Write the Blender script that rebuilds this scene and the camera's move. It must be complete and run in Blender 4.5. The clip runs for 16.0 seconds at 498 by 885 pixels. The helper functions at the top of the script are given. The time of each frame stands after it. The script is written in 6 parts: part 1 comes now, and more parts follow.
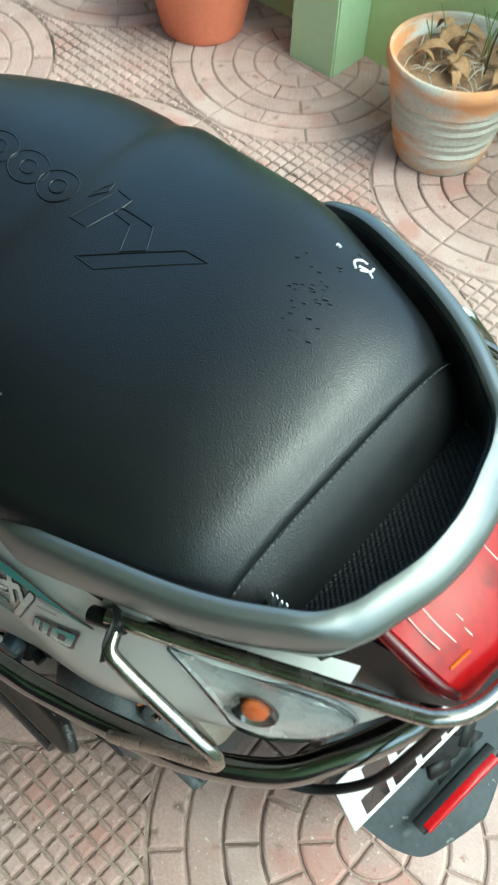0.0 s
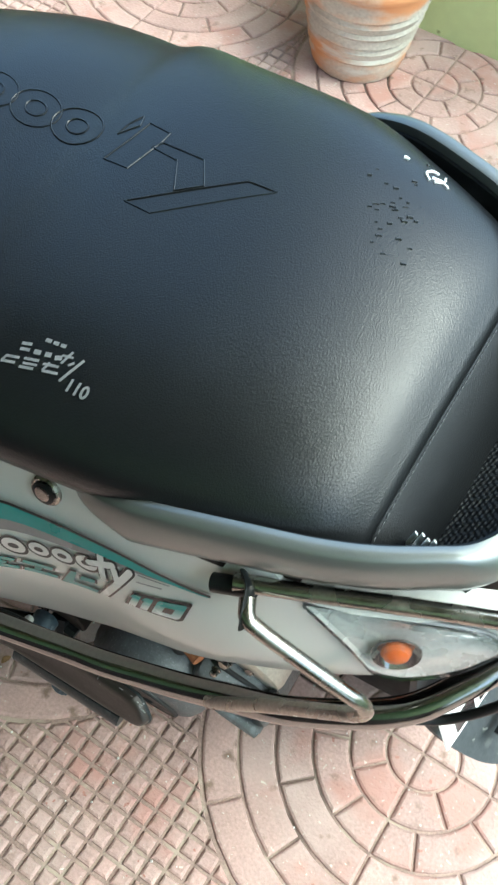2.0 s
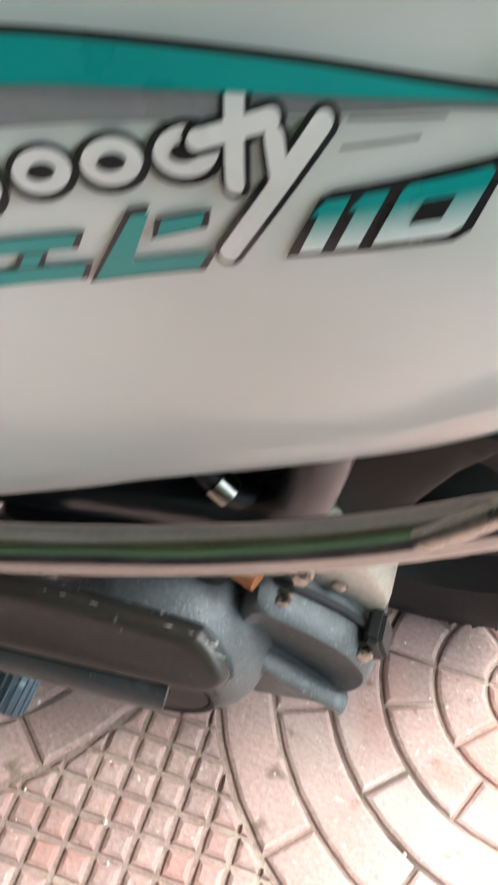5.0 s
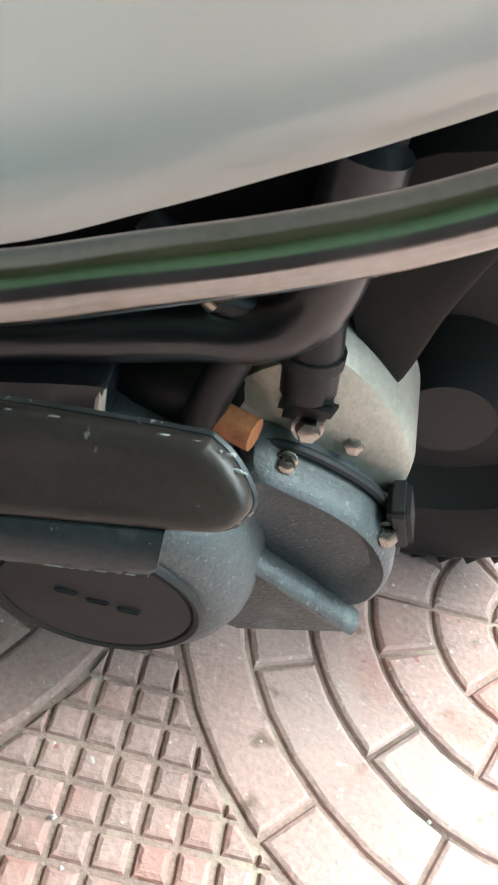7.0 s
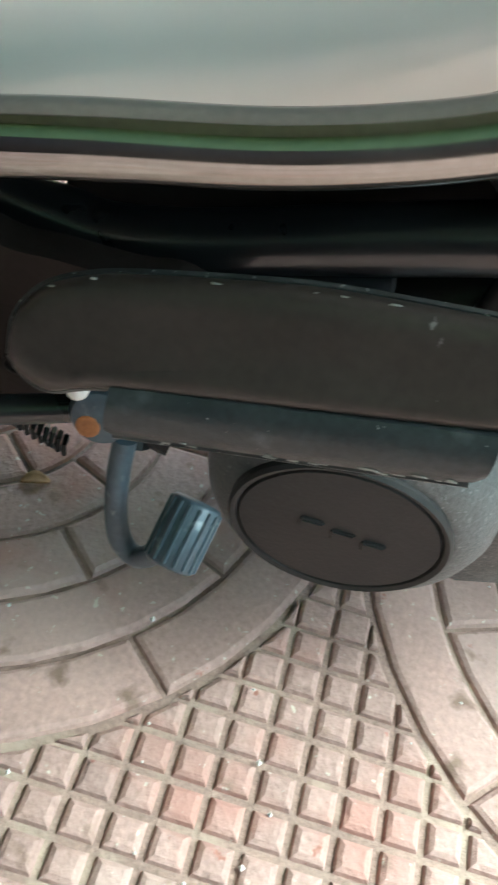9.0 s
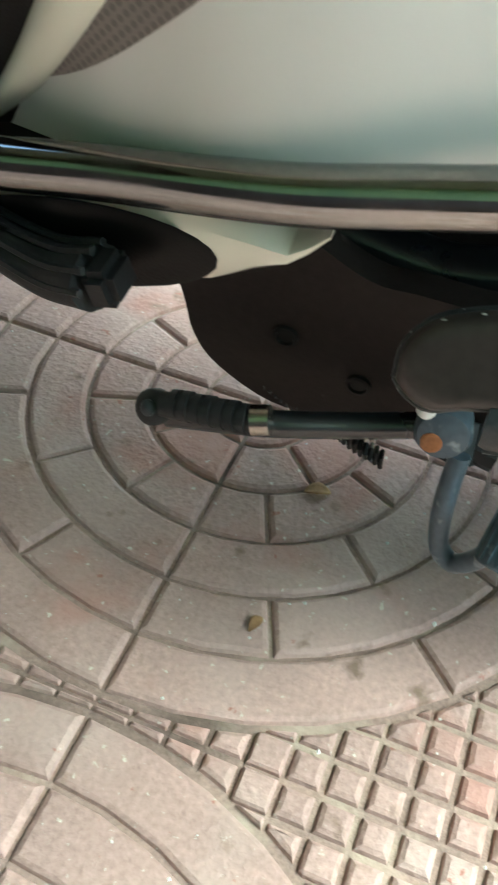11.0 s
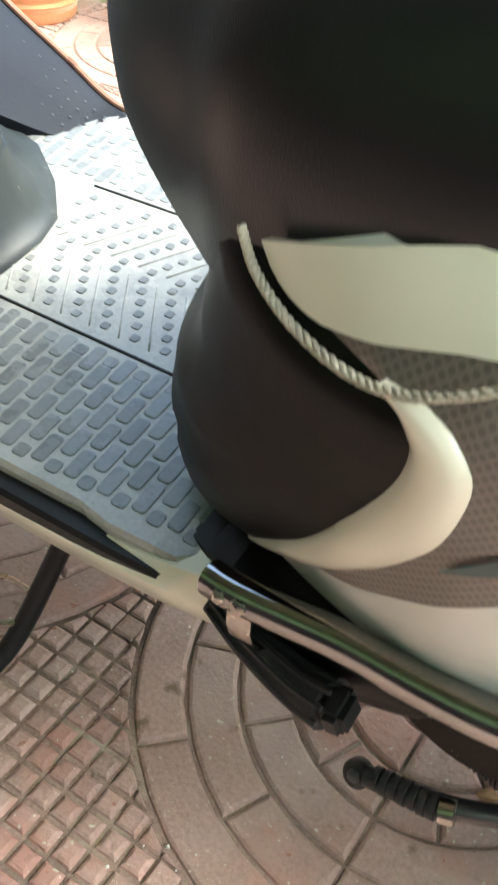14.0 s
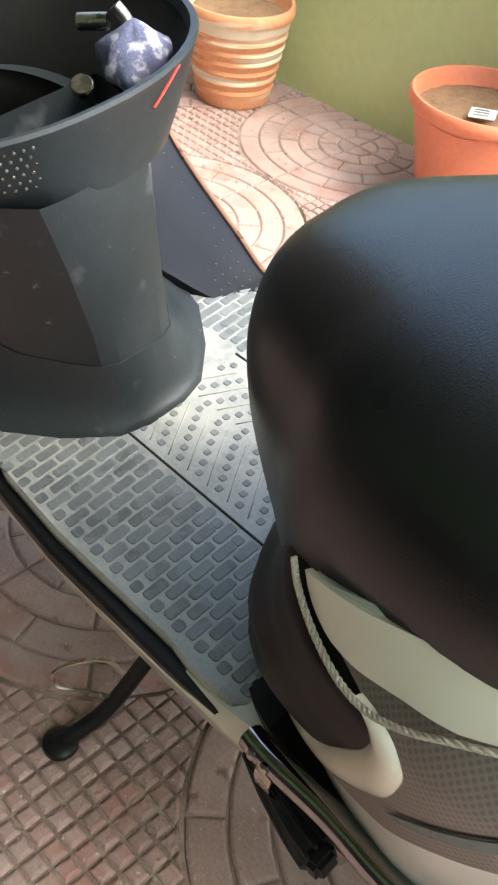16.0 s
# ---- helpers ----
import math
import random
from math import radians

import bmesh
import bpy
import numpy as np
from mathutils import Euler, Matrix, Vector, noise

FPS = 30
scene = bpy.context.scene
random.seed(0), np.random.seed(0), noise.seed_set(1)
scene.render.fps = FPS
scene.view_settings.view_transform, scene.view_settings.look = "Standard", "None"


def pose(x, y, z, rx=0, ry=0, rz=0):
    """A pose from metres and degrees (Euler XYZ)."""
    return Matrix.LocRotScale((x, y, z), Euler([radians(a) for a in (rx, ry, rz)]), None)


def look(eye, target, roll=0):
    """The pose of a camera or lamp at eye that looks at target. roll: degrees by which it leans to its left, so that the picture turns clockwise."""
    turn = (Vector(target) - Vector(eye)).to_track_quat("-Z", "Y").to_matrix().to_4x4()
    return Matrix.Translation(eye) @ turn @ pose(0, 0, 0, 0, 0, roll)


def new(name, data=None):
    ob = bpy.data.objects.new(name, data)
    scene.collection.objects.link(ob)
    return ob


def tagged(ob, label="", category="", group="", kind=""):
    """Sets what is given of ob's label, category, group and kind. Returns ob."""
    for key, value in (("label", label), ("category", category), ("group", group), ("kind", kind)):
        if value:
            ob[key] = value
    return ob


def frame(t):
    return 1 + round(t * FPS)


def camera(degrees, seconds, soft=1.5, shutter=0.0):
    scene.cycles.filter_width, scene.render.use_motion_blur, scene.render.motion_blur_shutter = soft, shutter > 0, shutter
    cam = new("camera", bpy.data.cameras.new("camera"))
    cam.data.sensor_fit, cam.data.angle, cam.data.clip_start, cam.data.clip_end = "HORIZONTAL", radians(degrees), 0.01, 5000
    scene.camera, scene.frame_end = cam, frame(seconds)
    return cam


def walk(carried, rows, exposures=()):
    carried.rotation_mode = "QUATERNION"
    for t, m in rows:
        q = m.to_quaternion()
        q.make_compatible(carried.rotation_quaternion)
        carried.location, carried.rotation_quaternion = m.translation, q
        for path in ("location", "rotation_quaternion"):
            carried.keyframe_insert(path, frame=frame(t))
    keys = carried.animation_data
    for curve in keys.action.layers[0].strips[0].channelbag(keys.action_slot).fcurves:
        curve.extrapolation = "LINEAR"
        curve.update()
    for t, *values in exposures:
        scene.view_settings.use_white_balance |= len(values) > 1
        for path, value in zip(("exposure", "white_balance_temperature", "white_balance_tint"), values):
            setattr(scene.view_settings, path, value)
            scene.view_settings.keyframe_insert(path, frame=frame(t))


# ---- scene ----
cam = camera(29.6, 16.0, soft=2.1, shutter=0.5)
PATH = [
    (0, (0.328, -0.336, 1.257), (-0.392, 0.55, -0.385), 3.2),
    (0.5, (0.268, -0.29, 1.238), (-0.371, 0.54, -0.466), 5.3),
    (1, (0.257, -0.289, 1.231), (-0.313, 0.567, -0.485), 7.4),
    (1.5, (0.233, -0.342, 1.231), (-0.342, 0.54, -0.469), 3.4),
    (2, (0.198, -0.397, 1.223), (-0.263, 0.53, -0.488), 6.0),
    (2.5, (0.157, -0.433, 1.211), (-0.242, 0.556, -0.48), 8.7),
    (3, (0.116, -0.475, 1.155), (-0.32, 0.793, -0.328), 11.2),
    (3.5, (0.081, -0.443, 1.05), (-0.269, 0.943, -0.349), 11.5),
    (4, (0.079, -0.396, 0.891), (-0.177, 0.889, -0.621), 12.4),
    (4.5, (0.063, -0.396, 0.805), (-0.118, 0.902, -0.705), 8.6),
    (5, (0.041, -0.427, 0.752), (-0.086, 0.826, -0.802), 12.2),
    (5.2, (0.035, -0.445, 0.728), (-0.073, 0.825, -0.814), 13.4),
    (7.3, (0.011, -0.443, 0.55), (0.084, 0.989, -0.845), 14.9),
    (7.5, (0.003, -0.44, 0.541), (0.079, 0.997, -0.848), 15.0),
    (8, (-0.021, -0.449, 0.519), (0.04, 0.987, -0.872), 15.6),
    (8.5, (-0.046, -0.459, 0.511), (-0.04, 0.965, -0.894), 14.8),
    (9, (-0.067, -0.474, 0.509), (-0.119, 0.933, -0.911), 14.2),
    (9.5, (-0.086, -0.49, 0.512), (-0.22, 0.906, -0.914), 12.6),
    (10, (-0.107, -0.506, 0.515), (-0.314, 0.878, -0.913), 10.9),
    (10.2, (-0.117, -0.515, 0.515), (-0.354, 0.862, -0.916), 9.9),
    (12.3, (-0.189, -0.55, 0.589), (-0.704, 0.775, -0.817), 5.7),
    (12.5, (-0.193, -0.551, 0.596), (-0.73, 0.779, -0.797), 5.6),
    (13, (-0.204, -0.541, 0.623), (-0.785, 0.8, -0.742), 5.2),
    (13.5, (-0.213, -0.529, 0.679), (-0.837, 0.811, -0.668), 4.8),
    (14, (-0.209, -0.516, 0.737), (-0.951, 0.774, -0.599), 3.5),
    (14.5, (-0.198, -0.503, 0.795), (-0.981, 0.759, -0.545), 4.4),
    (15, (-0.187, -0.499, 0.845), (-1.01, 0.76, -0.472), 6.2),
    (15.5, (-0.194, -0.516, 0.915), (-1.124, 0.673, -0.397), 6.6),
    (16, (-0.17, -0.533, 0.986), (-1.122, 0.586, -0.371), 6.9),
]
EXPOSURES = [(0.0, -0.45, 5350, -22), (1.5, -0.27, 5400, -18), (3.0, 0.35, 5800, -2), (3.5, 0.25, 5800, 4), (4.0, 0.45, 6500, 18), (4.4, 0.62, 6100, 6), (5.0, 0.6, 5700, -2), (8.0, 0.64, 5350, -14), (10.0, 0.7, 5450, -16), (12.5, 1.0, 5700, -22), (14.0, 1.05, 6300, -6), (15.0, 0.8, 6700, 2), (16.0, 0.35, 6350, -2)]
SKY, SUN, ROOF, ROOF_FRONT, ROOF_SIDE, PARAPET = 0.75, 1.7, 1.38, -3.4, 0.45, 0.95
walk(cam, [(t, look(eye, target, roll)) for t, eye, target, roll in PATH], EXPOSURES)

# ---- world and light ----
world = bpy.data.worlds.new("world")
scene.world = world
world.use_nodes = True
wn = world.node_tree.nodes
sky = wn.new("ShaderNodeTexSky")
sky.sky_type, sky.sun_disc = "NISHITA", False
sky.sun_elevation, sky.sun_rotation = radians(58), radians(72)
sky.air_density, sky.dust_density, sky.ozone_density = 0.7, 5.0, 0.0
wn["Background"].inputs[1].default_value = SKY
world.node_tree.links.new(sky.outputs[0], wn["Background"].inputs[0])
sun = new("sun", bpy.data.lights.new("sun", "SUN"))
sun.data.energy, sun.data.angle, sun.data.color = SUN, radians(32), (1.0, 0.98, 0.95)
sun.matrix_world = look((0, 0, 0), (-0.50, -0.16, -0.85))


# ---- materials ----
def material(name, color, rough=0.5, metal=0.0, vary=0.12, scale=30, fine=400, bump=0.0, bump_scale=300, spots=None,
             spot_scale=12, spot_at=0.62, coat=0.0, spec=0.5, rough_vary=0.1, random_amount=0.0, sheen=0.0):
    """Principled surface: colour broken up at two scales, optional dirt spots, relief and variation from piece to piece."""
    m = bpy.data.materials.new(name)
    m.use_nodes = True
    nt = m.node_tree
    n, link = nt.nodes, nt.links.new
    b = n["Principled BSDF"]
    b.inputs["Metallic"].default_value = metal
    b.inputs["Coat Weight"].default_value = coat
    b.inputs["Coat Roughness"].default_value = 0.08
    b.inputs["Specular IOR Level"].default_value = spec
    tc = n.new("ShaderNodeTexCoord")
    big, small = n.new("ShaderNodeTexNoise"), n.new("ShaderNodeTexNoise")
    big.inputs["Scale"].default_value, small.inputs["Scale"].default_value = scale, fine
    big.inputs["Detail"].default_value, small.inputs["Detail"].default_value = 4, 3
    for k in (big, small):
        link(tc.outputs["Object"], k.inputs["Vector"])
    add = n.new("ShaderNodeMath")
    add.operation = "ADD"
    link(big.outputs[0], add.inputs[0])
    link(small.outputs[0], add.inputs[1])
    half = n.new("ShaderNodeMapRange")
    half.inputs[1].default_value, half.inputs[2].default_value = 0.6, 1.4
    half.inputs[3].default_value, half.inputs[4].default_value = 1 - vary, 1 + vary
    link(add.outputs[0], half.inputs[0])
    value = half.outputs[0]
    if random_amount:
        info = n.new("ShaderNodeObjectInfo")
        geo = n.new("ShaderNodeNewGeometry")
        both = n.new("ShaderNodeMath")
        both.operation = "ADD"
        link(info.outputs["Random"], both.inputs[0])
        link(geo.outputs["Random Per Island"], both.inputs[1])
        wrap = n.new("ShaderNodeMath")
        wrap.operation = "FRACT"
        link(both.outputs[0], wrap.inputs[0])
        r = n.new("ShaderNodeMapRange")
        r.inputs[3].default_value, r.inputs[4].default_value = 1 - random_amount, 1 + random_amount
        link(wrap.outputs[0], r.inputs[0])
        mul = n.new("ShaderNodeMath")
        mul.operation = "MULTIPLY"
        link(value, mul.inputs[0])
        link(r.outputs[0], mul.inputs[1])
        value = mul.outputs[0]
    tint = n.new("ShaderNodeMix")
    tint.data_type, tint.blend_type = "RGBA", "MULTIPLY"
    tint.inputs[0].default_value = 1
    tint.inputs[6].default_value = (*color, 1)
    link(value, tint.inputs[7])
    out = tint.outputs[2]
    if spots:
        for k, (spot_color, sc, at, soft, *flat) in enumerate(spots):
            sp = n.new("ShaderNodeTexNoise")
            sp.inputs["Scale"].default_value, sp.inputs["Detail"].default_value = sc, 5
            off = n.new("ShaderNodeMapping")
            off.inputs["Location"].default_value = (3.1 * k + 1, 7.7 * k, 2.3 * k)
            if flat:
                off.inputs["Scale"].default_value = (flat[0], flat[0], 1)
            link(tc.outputs["Object"], off.inputs[0])
            link(off.outputs[0], sp.inputs["Vector"])
            ramp = n.new("ShaderNodeMapRange")
            ramp.inputs[1].default_value, ramp.inputs[2].default_value = at, at + soft
            link(sp.outputs[0], ramp.inputs[0])
            mix = n.new("ShaderNodeMix")
            mix.data_type = "RGBA"
            mix.inputs[7].default_value = (*spot_color, 1)
            link(ramp.outputs[0], mix.inputs[0])
            link(out, mix.inputs[6])
            out = mix.outputs[2]
    link(out, b.inputs["Base Color"])
    ro = n.new("ShaderNodeMapRange")
    ro.inputs[1].default_value, ro.inputs[2].default_value = 0.3, 0.7
    ro.inputs[3].default_value, ro.inputs[4].default_value = max(0.02, rough - rough_vary), min(1, rough + rough_vary)
    link(big.outputs[0], ro.inputs[0])
    link(ro.outputs[0], b.inputs["Roughness"])
    if bump:
        bn = n.new("ShaderNodeTexNoise")
        bn.inputs["Scale"].default_value, bn.inputs["Detail"].default_value = bump_scale, 3
        link(tc.outputs["Object"], bn.inputs["Vector"])
        bp = n.new("ShaderNodeBump")
        bp.inputs["Strength"].default_value, bp.inputs["Distance"].default_value = bump, 0.002
        link(bn.outputs[0], bp.inputs["Height"])
        link(bp.outputs[0], b.inputs["Normal"])
    return m


def leather(name, color):
    """Black grained seat cover."""
    m = material(name, color, 0.33, vary=0.2, scale=8, fine=200, rough_vary=0.07, spec=0.5)
    n, link = m.node_tree.nodes, m.node_tree.links.new
    v = n.new("ShaderNodeTexVoronoi")
    v.inputs["Scale"].default_value = 820
    tc = n.new("ShaderNodeTexCoord")
    w = n.new("ShaderNodeTexNoise")
    w.inputs["Scale"].default_value = 60
    mp = n.new("ShaderNodeMix")
    mp.data_type = "VECTOR"
    mp.inputs[0].default_value = 0.004
    link(tc.outputs["Object"], w.inputs["Vector"])
    link(tc.outputs["Object"], mp.inputs[4])
    link(w.outputs["Color"], mp.inputs[5])
    link(mp.outputs[1], v.inputs["Vector"])
    bp = n.new("ShaderNodeBump")
    bp.inputs["Strength"].default_value, bp.inputs["Distance"].default_value = 0.24, 0.0006
    link(v.outputs["Distance"], bp.inputs["Height"])
    link(bp.outputs[0], n["Principled BSDF"].inputs["Normal"])
    return m


def clear_plastic(name):
    """A thin clear lens: see-through, with a glossy skin."""
    m = bpy.data.materials.new(name)
    m.use_nodes = True
    n, link = m.node_tree.nodes, m.node_tree.links.new
    see, gloss, mix, fres = (n.new("ShaderNode" + k) for k in ("BsdfTransparent", "BsdfGlossy", "MixShader", "Fresnel"))
    see.inputs["Color"].default_value = (0.90, 0.92, 0.92, 1)
    gloss.inputs["Roughness"].default_value = 0.04
    fres.inputs["IOR"].default_value = 1.6
    tc, wave, bump = n.new("ShaderNodeTexCoord"), n.new("ShaderNodeTexNoise"), n.new("ShaderNodeBump")
    wave.inputs["Scale"].default_value = 70
    bump.inputs["Strength"].default_value, bump.inputs["Distance"].default_value = 0.25, 0.002
    link(tc.outputs["Object"], wave.inputs["Vector"])
    link(wave.outputs[0], bump.inputs["Height"])
    link(bump.outputs[0], gloss.inputs["Normal"])
    link(fres.outputs[0], mix.inputs[0])
    link(see.outputs[0], mix.inputs[1])
    link(gloss.outputs[0], mix.inputs[2])
    link(mix.outputs[0], n["Material Output"].inputs["Surface"])
    n.remove(n["Principled BSDF"])
    return m


M = {}
M["tile"] = material("pink_concrete", (0.40, 0.275, 0.25), 0.78, vary=0.28, scale=11, fine=240, bump=0.8, bump_scale=200,
                     spots=[((0.47, 0.36, 0.33), 6, 0.47, 0.22), ((0.40, 0.23, 0.20), 12, 0.55, 0.14), ((0.22, 0.15, 0.12), 36, 0.63, 0.10), ((0.55, 0.50, 0.44), 170, 0.66, 0.06), ((0.33, 0.16, 0.13), 70, 0.70, 0.03)],
                     random_amount=0.10)
M["groove"] = material("dusty_groove", (0.29, 0.21, 0.18), 0.95, vary=0.35, scale=20, fine=300, bump=0.8, bump_scale=260,
                       spots=[((0.40, 0.33, 0.27), 18, 0.52, 0.15), ((0.07, 0.05, 0.04), 6, 0.55, 0.12)])
M["wall"] = material("green_wall_paint", (0.60, 0.71, 0.36), 0.6, vary=0.06, scale=3, fine=40, bump=0.15, bump_scale=60,
                     spots=[((0.34, 0.42, 0.20), 5, 0.66, 0.15), ((0.30, 0.36, 0.16), 25, 0.72, 0.05)])
# Wall green with deep shade put into the colour, to cut bounce.
M["deepgreen"] = material("shaded_green_paint", (0.17, 0.25, 0.11), 0.6, vary=0.1, scale=3, fine=40)
# Ceiling colour kept low to cut the fill it throws down.
M["ceiling"] = material("dimmed_green_ceiling_paint", (0.25, 0.29, 0.22), 0.8, vary=0.05, scale=3, fine=40)
M["pillar"] = material("pale_green_paint", (0.50, 0.68, 0.42), 0.55, vary=0.05, scale=4, fine=50, bump=0.12, bump_scale=60)
M["seat"] = leather("black_seat_cover", (0.008, 0.009, 0.010))
M["white"] = material("pearl_white_paint", (0.63, 0.645, 0.625), 0.30, vary=0.015, scale=3, fine=900, coat=0.5, rough_vary=0.0)
M["cream"] = material("cream_white_paint", (0.76, 0.75, 0.64), 0.22, vary=0.015, scale=3, fine=900, coat=0.6, rough_vary=0.0)
M["silver"] = material("silver_paint", (0.21, 0.225, 0.22), 0.36, metal=0.75, vary=0.05, scale=10, fine=900, coat=0.3, rough_vary=0.05)
M["black"] = material("black_plastic", (0.009, 0.010, 0.011), 0.42, vary=0.25, scale=12, fine=300, bump=0.08, bump_scale=500, spec=0.3)
M["gloss"] = material("black_gloss_paint", (0.008, 0.010, 0.012), 0.34, vary=0.2, scale=20, fine=300, spec=0.5, coat=0.4)
# Near-black carrying the shade of hollows and of the space under the body.
M["underside"] = material("shade_black", (0.007, 0.007, 0.007), 0.7, vary=0.4, scale=20, fine=200, spec=0.2)
M["matt"] = material("matt_dark_plastic", (0.0055, 0.0056, 0.0052), 0.45, vary=0.15, scale=8, fine=300, bump=0.1, bump_scale=600, spec=0.16)
M["grey_plastic"] = material("worn_grey_plastic", (0.026, 0.032, 0.037), 0.42, vary=0.2, scale=9, fine=120, bump=0.08, bump_scale=500,
                             spots=[((0.12, 0.13, 0.14), 16, 0.64, 0.12), ((0.17, 0.18, 0.19), 60, 0.70, 0.05)])
M["chrome"] = material("chromed_steel", (0.31, 0.305, 0.29), 0.15, metal=1.0, vary=0.14, scale=25, fine=300, rough_vary=0.09)
# Bead colour holds the pink floor's reflection, put in as base colour.
M["pinkedge"] = material("pink_reflection_edge", (0.36, 0.20, 0.15), 0.35, metal=0.5, vary=0.15)
M["steel"] = material("dull_steel", (0.36, 0.34, 0.30), 0.27, metal=1.0, vary=0.25, scale=40, fine=300)
M["red"] = material("red_lens", (0.33, 0.004, 0.008), 0.2, vary=0.2, scale=20, fine=200, spec=0.16, spots=[((0.55, 0.10, 0.09), 25, 0.70, 0.04, 0.12), ((0.13, 0.0, 0.003), 30, 0.56, 0.2)])
M["pale_scratch"] = material("pale_scratch", (0.72, 0.45, 0.42), 0.6, vary=0.2)
M["clear"] = clear_plastic("clear_lens")
M["amber"] = material("amber_bulb", (0.80, 0.16, 0.008), 0.2, vary=0.2, scale=60, fine=300, coat=0.5)
M["teal"] = material("teal_decal", (0.02, 0.27, 0.26), 0.3, vary=0.05, scale=20, fine=400, coat=0.5)
M["ink"] = material("black_decal", (0.012, 0.013, 0.014), 0.3, vary=0.1, scale=20, fine=300, coat=0.4)
M["letter"] = material("white_decal", (0.72, 0.71, 0.70), 0.3, vary=0.04, scale=20, fine=300, coat=0.5)
M["greydecal"] = material("grey_decal", (0.22, 0.22, 0.23), 0.3, vary=0.1, scale=20, fine=300, coat=0.4)
M["print"] = material("silver_print", (0.22, 0.22, 0.22), 0.5, vary=0.3, scale=60, fine=600)
M["plate"] = material("white_plate", (0.82, 0.82, 0.83), 0.4, vary=0.03, scale=10, fine=200)
M["rubber"] = material("black_rubber", (0.014, 0.015, 0.016), 0.6, vary=0.25, scale=20, fine=300, bump=0.2, bump_scale=400, spec=0.35, spots=[((0.05, 0.047, 0.043), 40, 0.64, 0.2)])
M["mat"] = material("worn_grey_rubber", (0.36, 0.36, 0.345), 0.28, vary=0.2, scale=14, fine=220, bump=0.12, bump_scale=500,
                    spots=[((0.52, 0.51, 0.47), 9, 0.5, 0.2), ((0.20, 0.205, 0.21), 11, 0.58, 0.15)])
M["stud"] = material("dark_grey_stud", (0.18, 0.19, 0.195), 0.30, vary=0.2, scale=30, fine=220, spots=[((0.26, 0.26, 0.25), 9, 0.52, 0.2)], random_amount=0.15)
M["alu"] = material("cast_aluminium", (0.095, 0.104, 0.108), 0.45, metal=0.25, vary=0.25, scale=15, fine=250, bump=0.35, bump_scale=450,
                    spots=[((0.17, 0.19, 0.20), 420, 0.62, 0.06), ((0.17, 0.19, 0.20), 30, 0.60, 0.14)])
M["bluesteel"] = material("worn_blue_grey", (0.07, 0.10, 0.13), 0.45, metal=0.3, vary=0.3, scale=40, fine=200, spots=[((0.25, 0.30, 0.33), 60, 0.6, 0.1)])
M["paleAlu"] = material("pale_cast_metal", (0.48, 0.46, 0.40), 0.5, metal=0.4, vary=0.2, scale=25, fine=250, bump=0.25, bump_scale=400)
M["cover"] = material("dark_grey_cover", (0.026, 0.027, 0.028), 0.5, spec=0.25, vary=0.15, scale=15, fine=250, bump=0.12, bump_scale=400)
M["step"] = material("brown_black_paint", (0.040, 0.034, 0.030), 0.36, metal=0.1, vary=0.25, scale=15, fine=200, bump=0.1, bump_scale=300,
                     spots=[((0.20, 0.20, 0.20), 90, 0.71, 0.04)])
M["lip"] = material("worn_blue_black_paint", (0.030, 0.038, 0.042), 0.38, metal=0.25, vary=0.35, scale=25, fine=300, bump=0.15, bump_scale=350, spots=[((0.11, 0.13, 0.14), 45, 0.56, 0.2), ((0.34, 0.35, 0.34), 300, 0.70, 0.05)])
M["chipmark"] = material("bare_scratch", (0.36, 0.37, 0.35), 0.5, vary=0.2, scale=60)
M["chipped"] = material("chipped_edge_paint", (0.035, 0.040, 0.042), 0.4, metal=0.3, vary=0.3, scale=30, fine=300, spots=[((0.36, 0.37, 0.36), 260, 0.64, 0.05), ((0.10, 0.11, 0.11), 30, 0.5, 0.2)])
M["rust"] = material("rusty_metal", (0.32, 0.13, 0.05), 0.8, vary=0.35, scale=40, fine=300, bump=0.3)
M["terracotta"] = material("orange_plastic_pot", (0.72, 0.23, 0.13), 0.5, vary=0.10, scale=8, fine=90, spots=[((0.60, 0.36, 0.24), 6, 0.6, 0.2)])
M["soil"] = material("dry_soil", (0.26, 0.155, 0.09), 0.95, vary=0.4, scale=40, fine=300, bump=1.0, bump_scale=120, spots=[((0.14, 0.08, 0.05), 30, 0.6, 0.2)])
M["oldpot"] = material("weathered_pot", (0.50, 0.48, 0.43), 0.85, vary=0.25, scale=12, fine=160, bump=0.4, bump_scale=120,
                       spots=[((0.66, 0.32, 0.15), 9, 0.47, 0.12, 0.45), ((0.24, 0.19, 0.14), 14, 0.58, 0.15, 0.4), ((0.62, 0.62, 0.58), 20, 0.60, 0.1, 0.3)])
M["stripepot"] = material("striped_clay_pot", (0.70, 0.33, 0.17), 0.85, vary=0.15, scale=12, fine=160, bump=0.3, bump_scale=120,
                          spots=[((0.74, 0.64, 0.48), 24, 0.49, 0.06, 0.08), ((0.62, 0.52, 0.40), 9, 0.60, 0.15)])
M["leaf"] = material("dry_leaf", (0.34, 0.20, 0.10), 0.8, vary=0.35, scale=30, fine=200)
M["twig"] = material("dark_twig", (0.06, 0.06, 0.03), 0.8, vary=0.3)
M["grass"] = material("thin_green_stem", (0.12, 0.18, 0.05), 0.7, vary=0.3)
M["rope"] = material("cotton_rope", (0.46, 0.43, 0.36), 0.95, vary=0.3, scale=120, fine=700, bump=0.8, bump_scale=700)
M["darkwood"] = material("dark_brown_paint", (0.026, 0.014, 0.010), 0.6, vary=0.3, scale=12, fine=100)
